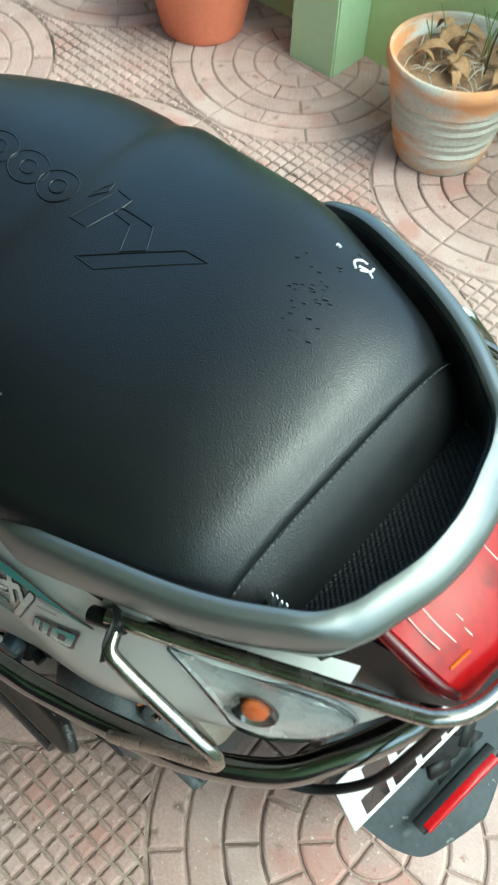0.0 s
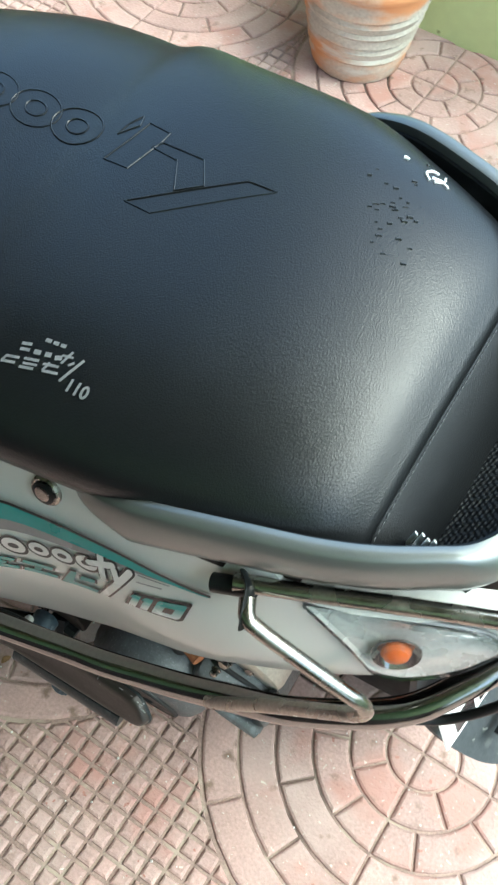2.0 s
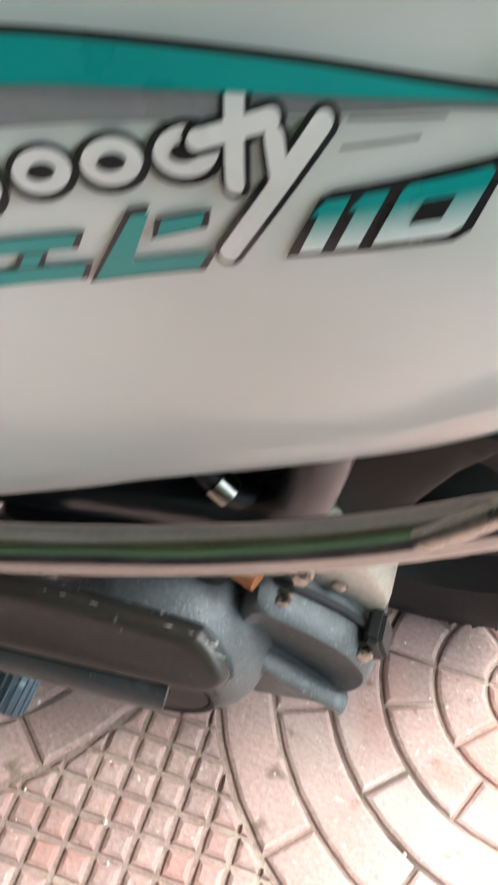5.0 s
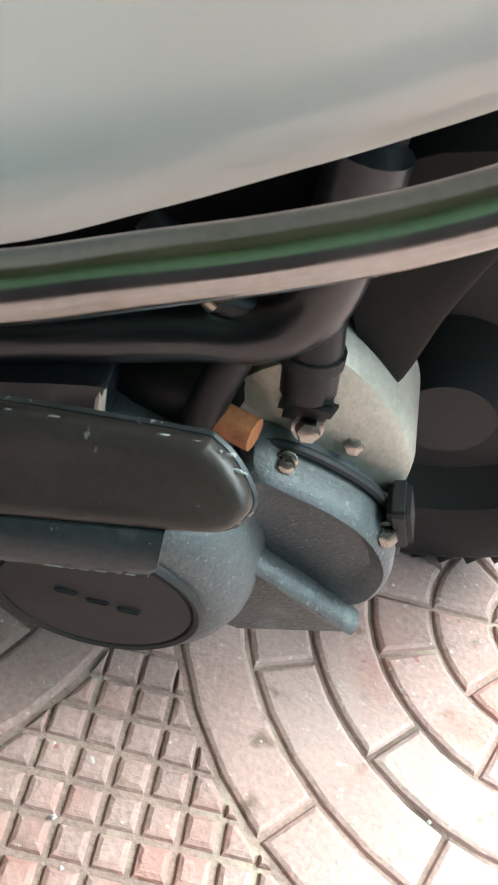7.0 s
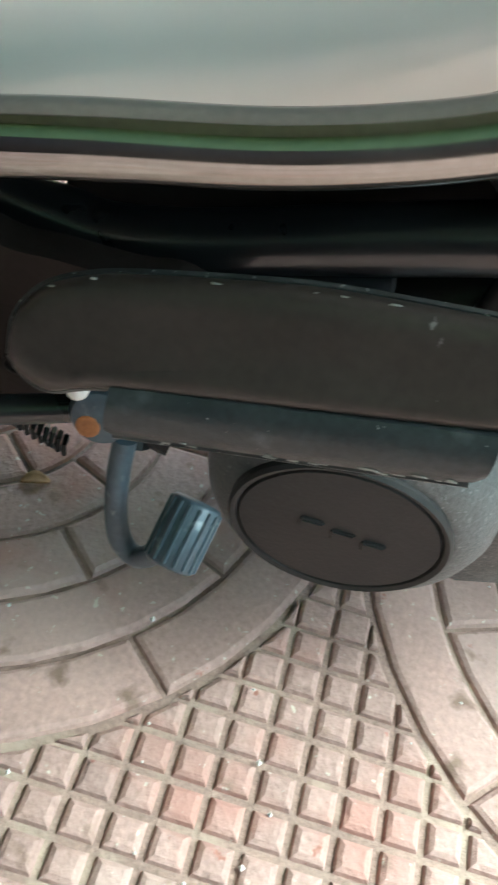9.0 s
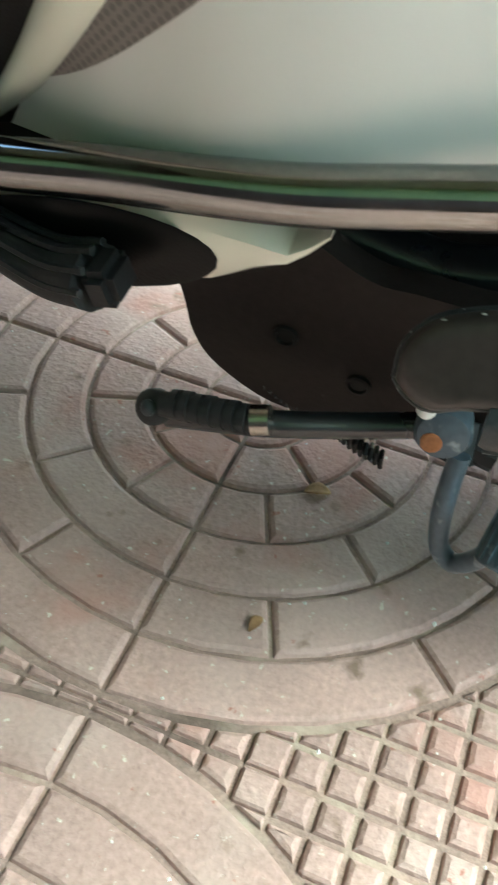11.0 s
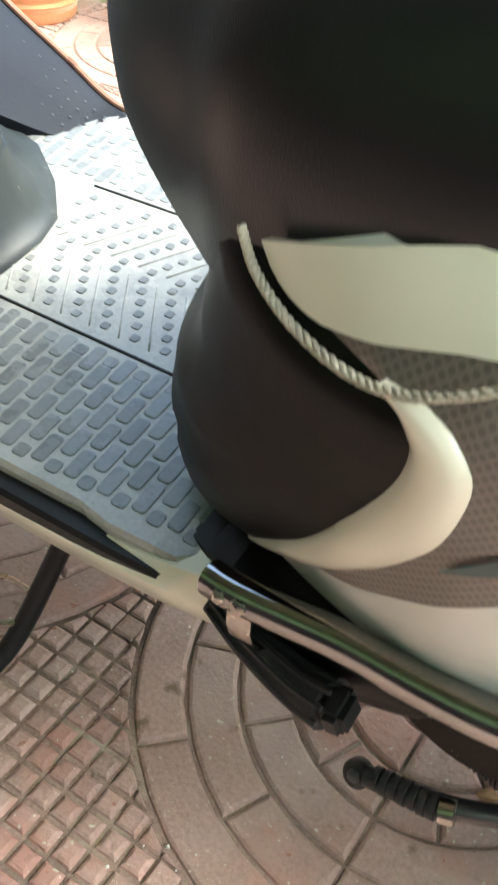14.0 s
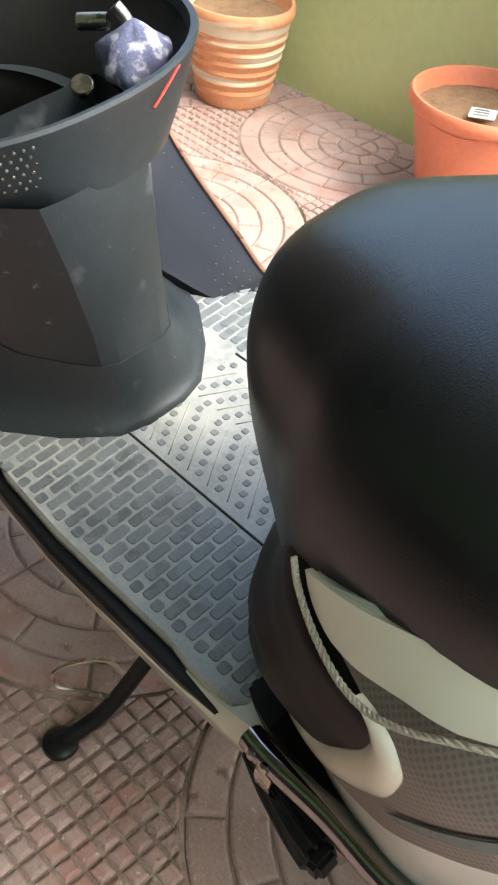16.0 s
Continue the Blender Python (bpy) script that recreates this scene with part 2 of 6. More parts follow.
M["cloth"] = material("blue_white_cloth", (0.14, 0.15, 0.26), 0.95, vary=0.3, scale=50, fine=400, bump=0.4, spots=[((0.50, 0.50, 0.60), 55, 0.50, 0.1)])
M["deepred"] = material("deep_red_lens", (0.075, 0.002, 0.004), 0.22, vary=0.2, scale=20, spec=0.4)
M["redmark"] = material("red_paint_mark", (0.65, 0.05, 0.03), 0.6, vary=0.2)


def perforated(name, base, dot, pitch):
    """Fine staggered dot pattern printed on the panel."""
    m = material(name, base, 0.4, vary=0.08, scale=8, fine=300)
    n, link = m.node_tree.nodes, m.node_tree.links.new
    tc = n.new("ShaderNodeTexCoord")
    sep = n.new("ShaderNodeSeparateXYZ")
    link(tc.outputs["Object"], sep.inputs[0])
    com = n.new("ShaderNodeCombineXYZ")
    s1, s2 = n.new("ShaderNodeMath"), n.new("ShaderNodeMath")
    s1.operation, s2.operation = "ADD", "SUBTRACT"
    for s in (s1, s2):
        link(sep.outputs[0], s.inputs[0])
        link(sep.outputs[2], s.inputs[1])
    link(s1.outputs[0], com.inputs[0])
    link(s2.outputs[0], com.inputs[1])
    v = n.new("ShaderNodeTexVoronoi")
    v.inputs["Scale"].default_value, v.inputs["Randomness"].default_value = 1 / pitch, 0.0
    v.voronoi_dimensions = "2D"
    link(com.outputs[0], v.inputs["Vector"])
    r = n.new("ShaderNodeMapRange")
    r.inputs[1].default_value, r.inputs[2].default_value = 0.28, 0.42
    link(v.outputs["Distance"], r.inputs[0])
    old = n["Principled BSDF"].inputs["Base Color"].links[0].from_socket
    mix = n.new("ShaderNodeMix")
    mix.data_type = "RGBA"
    mix.inputs[6].default_value = (*dot, 1)
    link(r.outputs[0], mix.inputs[0])
    link(old, mix.inputs[7])
    link(mix.outputs[2], n["Principled BSDF"].inputs["Base Color"])
    return m


M["perf"] = perforated("dotted_grey_panel", (0.19, 0.17, 0.157), (0.125, 0.112, 0.104), 0.0060)


# ---- mesh helpers ----
def mesh_of(name, verts, faces, smooth=True):
    me = bpy.data.meshes.new(name)
    me.from_pydata([tuple(v) for v in verts], [], faces)
    me.validate()
    bm = bmesh.new()
    bm.from_mesh(me)
    bmesh.ops.recalc_face_normals(bm, faces=bm.faces)
    bm.to_mesh(me)
    bm.free()
    me.shade_smooth() if smooth else me.shade_flat()
    return me


def part(name, me, mat, parent=None, label="", angle=40):
    """One mesh object under a thing or a part."""
    if isinstance(me, bmesh.types.BMesh):
        bm, me = me, bpy.data.meshes.new(name)
        bmesh.ops.recalc_face_normals(bm, faces=bm.faces)
        bm.to_mesh(me)
        bm.free()
        me.shade_smooth()
    if angle and len(me.polygons) and me.polygons[0].use_smooth:
        me.set_sharp_from_angle(angle=radians(angle))
    ob = new(name, me)
    me.materials.append(mat)
    ob.parent = parent
    if label:
        ob["label"] = label
    return ob


def thing(name, m, label, category, group="", kind=""):
    ob = new(name)
    ob.matrix_world = m
    ob.empty_display_size = 0.05
    return tagged(ob, label, category, group, kind)


def loft(rings, caps=True, closed=True):
    """Skin over rings of equal length."""
    n, verts, faces = len(rings[0]), [v for r in rings for v in r], []
    for a in range(len(rings) - 1):
        for k in range(n if closed else n - 1):
            j = (k + 1) % n
            faces.append((a * n + k, a * n + j, (a + 1) * n + j, (a + 1) * n + k))
    if caps and closed:
        faces += [tuple(range(n)), tuple(range((len(rings) - 1) * n, len(rings) * n))]
    return verts, faces


def smooth_line(points, per=8):
    """Catmull-Rom line through the points."""
    p = [Vector(q) for q in points]
    p = [2 * p[0] - p[1], *p, 2 * p[-1] - p[-2]]
    out = []
    for i in range(1, len(p) - 2):
        for k in range(per):
            t = k / per
            a, b, c, d = p[i - 1 : i + 3]
            out.append(0.5 * (2 * b + (c - a) * t + (2 * a - 5 * b + 4 * c - d) * t * t + (3 * b - a - 3 * c + d) * t**3))
    return out + [p[-2]]


def tube(points, radius, sides=14, per=8, smooth=True, flat=1.0, up=(0, 0, 1)):
    """A round bar along a line; flat below 1 gives an oval or strap section. radius may be a function of 0..1."""
    line = smooth_line(points, per) if smooth else [Vector(q) for q in points]
    rings, side = [], None
    for i, c in enumerate(line):
        d = (line[min(i + 1, len(line) - 1)] - line[max(i - 1, 0)]).normalized()
        if side is None:
            side = d.cross(Vector(up))
            side = side.normalized() if side.length > 1e-4 else Vector((1, 0, 0))
        else:
            side = (side - d * side.dot(d)).normalized()
        o = d.cross(side)
        r = radius(i / (len(line) - 1)) if callable(radius) else radius
        rings.append([c + r * (math.cos(a) * side + flat * math.sin(a) * o) for a in (2 * math.pi * k / sides for k in range(sides))])
    return mesh_of("tube", *loft(rings))


def join(*meshes):
    """Several meshes of one part into one."""
    bm = bmesh.new()
    for me in meshes:
        bm.from_mesh(me)
    return bm


def slab(outline, z0, z1, chamfer=0.0):
    """A plate from an outline in x, y between two heights, with chamfered upper edge."""
    c = [sum(p[k] for p in outline) / len(outline) for k in (0, 1)]
    def inset(d):
        out = []
        for x, y in outline:
            l = math.hypot(x - c[0], y - c[1]) or 1
            out.append((x - (x - c[0]) / l * d, y - (y - c[1]) / l * d))
        return out
    rings = [[(x, y, z0) for x, y in outline], [(x, y, z1 - chamfer) for x, y in outline]]
    if chamfer:
        rings.append([(x, y, z1) for x, y in inset(chamfer)])
    return loft(rings)


def lathe(profile, sides=48):
    """Turned shape round z from (radius, height) pairs."""
    rings = [[(r * math.cos(a), r * math.sin(a), z) for a in (2 * math.pi * k / sides for k in range(sides))] for r, z in profile]
    return mesh_of("lathe", *loft(rings, caps=False))


def box(x0, x1, y0, y1, z0, z1, bevel=0.003):
    bm = bmesh.new()
    bmesh.ops.create_cube(bm, size=1, matrix=Matrix.Translation(((x0 + x1) / 2, (y0 + y1) / 2, (z0 + z1) / 2)) @ Matrix.Diagonal((x1 - x0, y1 - y0, z1 - z0, 1)))
    if bevel:
        bmesh.ops.bevel(bm, geom=bm.edges[:], offset=bevel, segments=2, affect="EDGES")
    return bm


def moved(bm, m):
    bmesh.ops.transform(bm, matrix=m, verts=bm.verts)
    return bm


def disc(c, r, depth, axis, sides=24, dome=0.0):
    """A short turned boss at c, its axis towards the given direction."""
    prof = [(0.0001, 0), (r, 0), (r, depth * 0.8), (r * 0.88, depth), (r * 0.5, depth + dome * 0.7), (0.0001, depth + dome)]
    me = lathe(prof, sides)
    me.transform(Matrix.Translation(c) @ Vector(axis).to_track_quat("Z", "Y").to_matrix().to_4x4())
    return me


def interp(x, table):
    xs, ys = zip(*table)
    return float(np.interp(x, xs, ys))


# ---- floor ----
TILE, CX, CY, TURN = 0.2925, -0.287, 0.008, radians(-1.5)
RING = 0.0474
floor = tagged(part("floor", join(mesh_of("ground", *slab([(-3.4, -2.6), (4.0, -2.6), (4.0, 2.1), (-3.4, 2.1)], -0.1, 0.0), smooth=False)), M["groove"]),
               "pink concrete floor tiles with stamped fan and checker pattern", "floor", kind="structure")


def raised(outline, gap=0.0012, h=0.0044):
    """A stamped block with sloping sides."""
    c = [sum(p[k] for p in outline) / len(outline) for k in (0, 1)]
    n = len(outline)
    area = sum(outline[i][0] * outline[(i + 1) % n][1] - outline[(i + 1) % n][0] * outline[i][1] for i in range(n))
    s = 1 if area > 0 else -1
    sides = [math.dist(outline[i - 1], outline[i]) for i in range(n)]
    k = min(1.0, abs(area) / sum(sides) * 110, min(sides) * 150)
    def shrink(d):
        out = []
        for i in range(n):
            p, q, r = outline[i - 1], outline[i], outline[(i + 1) % n]
            a, b = Vector((q[0] - p[0], q[1] - p[1])), Vector((r[0] - q[0], r[1] - q[1]))
            na, nb = Vector((-a.y, a.x)).normalized() * s, Vector((-b.y, b.x)).normalized() * s
            m = na + nb
            m = m / max(m.length_squared, 0.5) * 2
            out.append((q[0] + m.x * d, q[1] + m.y * d))
        return out
    verts = [(*p, z) for d, z in ((0.0, -0.0004), (0.0014, h - 0.0016), (0.0042, h)) for p in shrink((gap + d) * k)]
    faces = [(r * n + i, r * n + (i + 1) % n, (r + 1) * n + (i + 1) % n, (r + 1) * n + i) for r in (0, 1) for i in range(n)] + [tuple(range(2 * n, 3 * n))]
    return verts, faces


def sector(r0, r1, a0, a1):
    k = max(2, round((a1 - a0) / 9))
    arc = [radians(a0 + (a1 - a0) * i / k) for i in range(k + 1)]
    out = [(r1 * math.cos(a), r1 * math.sin(a)) for a in arc]
    if r0 < 0.004:
        return out + [(0, 0)]
    return out + [(r0 * math.cos(a), r0 * math.sin(a)) for a in reversed(arc)]


CUTS = [(), (45,), (22, 65), (45,), (22, 65), (46,)]
BLOCKS = []
for ring, cuts in enumerate(CUTS):
    edges = [0, *cuts, 90]
    for a0, a1 in zip(edges, edges[1:]):
        BLOCKS.append(sector(ring * RING, (ring + 1) * RING, a0, a1))
CELL = TILE / 12
OUT = 6 * RING
for i in range(12):
    for j in range(12):
        quad = [(i * CELL, j * CELL), ((i + 1) * CELL, j * CELL), ((i + 1) * CELL, (j + 1) * CELL), (i * CELL, (j + 1) * CELL)]
        mid = Vector(((i + 0.5) * CELL, (j + 0.5) * CELL)).normalized()
        if math.hypot(*quad[2]) < OUT + 0.006:
            continue
        if math.hypot(*quad[0]) < OUT + 0.003:
            cutq, lim = [], OUT + 0.002
            for p, q in zip(quad, quad[1:] + quad[:1]):
                dp, dq = mid.dot(p) - lim, mid.dot(q) - lim
                if dp >= 0:
                    cutq.append(p)
                if dp * dq < 0:
                    t = dp / (dp - dq)
                    cutq.append((p[0] + (q[0] - p[0]) * t, p[1] + (q[1] - p[1]) * t))
            quad = cutq
        if len(quad) > 2:
            BLOCKS.append(quad)
N_FAN = sum(len(c) + 1 for c in CUTS)
BLOCK_SHAPES = [raised(o, 0.0014 if k < N_FAN else 0.0019) for k, o in enumerate(BLOCKS)]


def lay_floor():
    """The blocks nearest the scooter one by one, the rest joined."""
    shared = [mesh_of("block", v, f, smooth=False) for v, f in BLOCK_SHAPES]
    for me in shared:
        me.materials.append(M["tile"])
    verts, faces, count = [], [], 0
    for i in range(-4, 4):
        for j in range(-2, 3):
            c = Vector((CX, CY)) + Matrix.Rotation(TURN, 2) @ Vector((2 * TILE * i, 2 * TILE * j))
            for q in range(4):
                m = Matrix.Translation((*c, 0)) @ Matrix.Rotation(TURN + q * math.pi / 2, 4, "Z")
                near = (i, j, q) in ((0, 0, 3), (0, 0, 2), (1, 0, 2))
                if (m @ Vector((TILE / 2, TILE / 2, 0))).y > 1.33 + 0.45 * TILE or (m @ Vector((TILE / 2, TILE / 2, 0))).x > 1.1:
                    continue
                for k, (v, f) in enumerate(BLOCK_SHAPES):
                    if near or (i, j, q) == (1, 0, 3) and k < N_FAN:
                        ob = new("tile_block", shared[k])
                        ob.parent, ob.matrix_basis = floor, m
                        count += 1
                    else:
                        n = len(verts)
                        verts += [m @ Vector(p) for p in v]
                        faces += [tuple(n + a for a in face) for face in f]
    me = bpy.data.meshes.new("tile_blocks")
    me.from_pydata([tuple(v) for v in verts], [], faces)
    ob = part("tile_blocks", me, M["tile"], floor, angle=0)
    ob["kind"] = "stuff"


# ---- walls ----
def closing(name, b, mat, label, category):
    return tagged(part(name, b, mat), label, category, kind="structure")


closing("wall_front", box(-3.4, 1.7, -1.75, -1.55, 0, 0.95, 0), M["darkwood"], "dark brown painted lower house wall in shade", "wall")
# Out of view; carried up to the slab to block sky from this side.
closing("wall_front_upper", box(-3.4, 1.7, -1.75, -1.552, 0.95, 2.55, 0), M["deepgreen"], "unseen upper house wall, green darkened for its deep shade", "wall")
# Added out of view to keep front sky off seat and column; dark on purpose.
closing("added_end_wall", box(-3.6, -3.4, -1.75, 1.5, 0, 2.55, 0), M["darkwood"], "added unseen dark wall that shuts out sky at the front end", "wall")
# Added out of view: blocks low rear sky that glared on the seat.
closing("added_rear_wall", box(4.0, 4.2, -2.6, 2.1, -0.1, 2.5, 0), M["wall"], "added unseen green wall that blocks the low sky behind", "wall")
# Unseen slab; its edges are placed by where sun and sky should reach.
ceiling = box(ROOF_FRONT, ROOF, -1.75, ROOF_SIDE, 2.55, 2.7, 0)
closing("ceiling", ceiling, M["ceiling"], "unseen green porch slab overhead, edges set to shape the light", "ceiling")
wall = tagged(part("wall_back", box(-3.4, 4.0, 1.32, 1.5, 0, PARAPET, 0), M["wall"]), "light green painted plaster wall", "wall", kind="structure")
pillar = tagged(part("pillar", box(-0.868, -0.742, 1.20, 1.3195, 0, 2.549, 0.004), M["pillar"]), "pale green painted square pillar against the wall", "pillar", kind="structure")

# ---- scooter: x runs to its rear, y to its right, in a frame that leans on the side stand ----
scooter = thing("scooter", pose(0, 0.077, 0, 8, 0, 0), "pearl white scooter with black seat, leaning on its side stand", "scooter")

SIDE = [(0.30, 0.195), (0.34, 0.202), (0.40, 0.209), (0.48, 0.213), (0.55, 0.212), (0.61, 0.203), (0.64, 0.192), (0.66, 0.181), (0.69, 0.167), (0.72, 0.157), (0.76, 0.14)]
TAPER = [(-0.40, 1.0), (0.0, 1.0), (0.05, 0.998), (0.085, 0.985), (0.12, 0.95), (0.16, 0.875), (0.20, 0.78), (0.25, 0.62), (0.30, 0.44), (0.34, 0.28)]
BOTTOM = [(-0.40, 0.328), (-0.37, 0.343), (-0.30, 0.368), (-0.263, 0.380), (-0.20, 0.388), (-0.15, 0.392), (-0.11, 0.3965), (-0.078, 0.4025), (-0.055, 0.409), (-0.031, 0.4195), (-0.008, 0.4305), (0.0145, 0.442), (0.037, 0.453), (0.061, 0.466), (0.085, 0.481), (0.112, 0.504), (0.136, 0.530), (0.17, 0.564), (0.20, 0.598), (0.235, 0.628), (0.262, 0.655), (0.276, 0.676), (0.30, 0.70)]
SEAT_LINE = [(-0.40, 0.556), (-0.33, 0.592), (-0.28, 0.610), (-0.245, 0.622), (-0.18, 0.660), (-0.13, 0.692), (-0.083, 0.708), (-0.035, 0.722), (0.05, 0.725), (0.30, 0.715)]
WIDE = [(-0.46, 0.86), (-0.42, 0.92), (-0.39, 1.0), (-0.35, 1.09), (-0.32, 1.15), (-0.29, 1.19), (-0.26, 1.225), (-0.22, 1.22), (-0.17, 1.16), (-0.12, 1.085), (-0.08, 1.035), (-0.04, 1.0), (0.1, 1.0)]


def smoothed(table):
    """A gentle curve through a table."""
    line = smooth_line([(a, b, 0) for a, b in table], 10)
    return [(p.x, p.y) for p in line]


def even_curve(table, n=120):
    """A table redrawn without kinks, for heights and widths that depend on one length."""
    xs, ys = (np.array(c) for c in zip(*table))
    d = np.diff(ys) / np.diff(xs)
    w = np.diff(xs)
    m = np.concatenate(([d[0]], (d[:-1] * w[1:] + d[1:] * w[:-1]) / (w[1:] + w[:-1]), [d[-1]]))
    out = []
    for x in np.linspace(xs[0], xs[-1], n):
        i = min(int(np.searchsorted(xs, x, "right")) - 1, len(w) - 1)
        t = (x - xs[i]) / w[i]
        out.append((float(x), float((1 + 2 * t) * (1 - t) ** 2 * ys[i] + t * (1 - t) ** 2 * w[i] * m[i] + t * t * (3 - 2 * t) * ys[i + 1] + t * t * (t - 1) * w[i] * m[i + 1])))
    return out


SIDE, TAPER, BOTTOM, SEAT_LINE, WIDE = (even_curve(t) for t in (SIDE, TAPER, BOTTOM, SEAT_LINE, WIDE))


def side_y(x, z):
    """Half width of the body."""
    bulge = 1 + (interp(x, WIDE) - 1) * min(1.0, max(0.0, (0.66 - z) / 0.1))
    band = interp(x, [(-0.17, 0.0), (-0.075, 0.020), (-0.03, 0.025), (0.03, 0.027), (0.06, 0.026), (0.14, 0.013), (0.2, 0.0)])
    under = interp(x, BOTTOM) + band - z
    fold = 0.42 * min(max(under, 0.0), 0.03) ** 2 / (max(under, 0.0) + 0.003)
    return interp(z, SIDE) * interp(x + 0.64 * max(0.0, 0.62 - z), TAPER) * bulge - fold


def on_side(x, z, out=0.0, side=-1):
    """A point on the flank, out metres proud of it."""
    e = 0.004
    dx = (side_y(x + e, z) - side_y(x - e, z)) / (2 * e)
    dz = (side_y(x, z + e) - side_y(x, z - e)) / (2 * e)
    n = Vector((-dx, 1, -dz)).normalized()
    p = Vector((x, side_y(x, z), z)) + n * out
    return Vector((p.x, p.y * -side * -1 if side > 0 else -p.y, p.z))


def flank(x0, x1, low, high, out, thick, side=-1, nx=60, nz=24, front=None):
    """A shell patch on the flank between two heights that depend on x."""
    rings = []
    for i in range(nx + 1):
        x = x0 + (x1 - x0) * i / nx
        lo, hi = low(x), high(x)
        zs = [lo + (hi - lo) * k / nz for k in range(nz + 1)]
        pull = (1 - i / nx) ** 3
        at = [(x + (front(z) - x0) * pull if front else x, z) for z in zs]
        outer = [on_side(a, z, out, side) for a, z in at]
        inner = [on_side(a, z, out - thick, side) for a, z in reversed(at)]
        rings.append(outer + inner)
    return mesh_of("flank", *loft(rings))


def decal(outline, out=0.0012, side=-1, step=0.006):
    """A sticker cut to an outline in x, z and laid on the flank."""
    bm = bmesh.new()
    f = bm.faces.new([bm.verts.new((x, 0, z)) for x, z in outline])
    lo = [min(p[k] for p in outline) for k in (0, 1)]
    hi = [max(p[k] for p in outline) for k in (0, 1)]
    for k, axis in ((0, (1, 0, 0)), (1, (0, 0, 1))):
        v = lo[k] + step
        while v < hi[k]:
            co = (v, 0, 0) if k == 0 else (0, 0, v)
            bmesh.ops.bisect_plane(bm, geom=bm.verts[:] + bm.edges[:] + bm.faces[:], plane_co=co, plane_no=axis)
            v += step
    for v in bm.verts:
        v.co = on_side(v.co.x, v.co.z, out, side)
    return bm


def oval(cx, cz, rx, rz, turn=0, n=20):
    c, s = math.cos(turn), math.sin(turn)
    pts = [(rx * math.cos(2 * math.pi * k / n), rz * math.sin(2 * math.pi * k / n)) for k in range(n)]
    return [(cx + c * a - s * b, cz + s * a + c * b) for a, b in pts]


def front_edge(z):
    """Front border of the flank, behind the curved trim."""
    return interp(z, [(0.328, -0.400), (0.345, -0.388), (0.40, -0.343), (0.45, -0.305), (0.50, -0.280), (0.535, -0.274), (0.552, -0.285), (0.562, -0.34), (0.575, -0.375), (0.6, -0.375)])


# body shell
def panel_top(x):
    return min(interp(x, SEAT_LINE) + 0.012, interp(x, [(0.085, 0.74), (0.122, 0.698), (0.20, 0.698), (0.245, 0.690), (0.276, 0.679)]))


left = part("side_panel", flank(-0.385, 0.275, lambda x: interp(x, BOTTOM), panel_top, 0, 0.004, front=front_edge), M["white"], scooter, "pearl white painted side panel with teal and black graphics")
part("side_panel", flank(-0.385, 0.275, lambda x: interp(x, BOTTOM), panel_top, 0, 0.004, side=1, front=front_edge), M["white"], scooter, "pearl white painted side panel")

# inner dark frame body that fills the space under the seat
rings = []
for x, w, z0, z1 in ((-0.36, 0.17, 0.40, 0.58), (-0.25, 0.175, 0.42, 0.63), (-0.1, 0.165, 0.44, 0.69), (0.05, 0.15, 0.53, 0.715), (0.15, 0.11, 0.59, 0.70), (0.22, 0.07, 0.62, 0.70)):
    rings.append([(x, -w, z0), (x, w, z0), (x, w * 0.86, z1), (x, -w * 0.86, z1)])
part("under_seat_box", mesh_of("u", *loft(rings), smooth=False), M["underside"], scooter, "black plastic storage box under the seat")

# seat
SEAT = [(-0.575, 0.608, 0.585, 0.034), (-0.566, 0.638, 0.556, 0.080), (-0.530, 0.662, 0.539, 0.121), (-0.456, 0.688, 0.520, 0.172), (-0.40, 0.705, 0.527, 0.207), (-0.295, 0.727, 0.553, 0.229),
        (-0.22, 0.737, 0.590, 0.224), (-0.18, 0.743, 0.637, 0.208), (-0.15, 0.752, 0.684, 0.197), (-0.10, 0.764, 0.6965, 0.188), (0.0, 0.778, 0.7125, 0.176), (0.07, 0.776, 0.7115, 0.157),
        (0.125, 0.763, 0.706, 0.1415), (0.157, 0.742, 0.698, 0.1295)]


def seat_row(x):
    cols = list(zip(*SEAT))
    return [float(np.interp(x, cols[0], cols[k])) for k in (1, 2, 3)]


lines = [smooth_line([(s[0], s[k], 0) for s in SEAT], 5) for k in (1, 2, 3)]
SEAT = [(lines[0][i].x, lines[0][i].y, lines[1][i].y, lines[2][i].y) for i in range(len(lines[0]))]
NS = 40


def seat_round(x):
    """How square the seat's section is: a dome at the nose, flat-topped further back."""
    return interp(x, [(-0.50, 0.73), (-0.40, 0.675), (-0.25, 0.62)]), interp(x, [(-0.50, 0.77), (-0.40, 0.715), (-0.25, 0.66)])


def seat_ring(x, zt, zb, w):
    """Arch with rounded shoulders and tucked-in base."""
    ey, ez = seat_round(x)
    pts = []
    for k in range(NS + 1):
        a = math.pi * k / NS
        c, s = math.cos(a), math.sin(a)
        y = w * math.copysign(abs(c) ** ey, c)
        z = zb + (zt - zb) * abs(s) ** ez
        tuck = max(0, 1 - (z - zb) / max(zt - zb, 1e-3) * 3.0)
        pts.append((x, y * (1 - 0.025 * tuck), z))
    return pts


def seat_z(x, y):
    zt, zb, w = seat_row(x)
    ey, ez = seat_round(x)
    c = min(0.999, abs(y) / w) ** (1 / ey)
    return zb + (zt - zb) * max(0, 1 - c * c) ** (ez / 2)


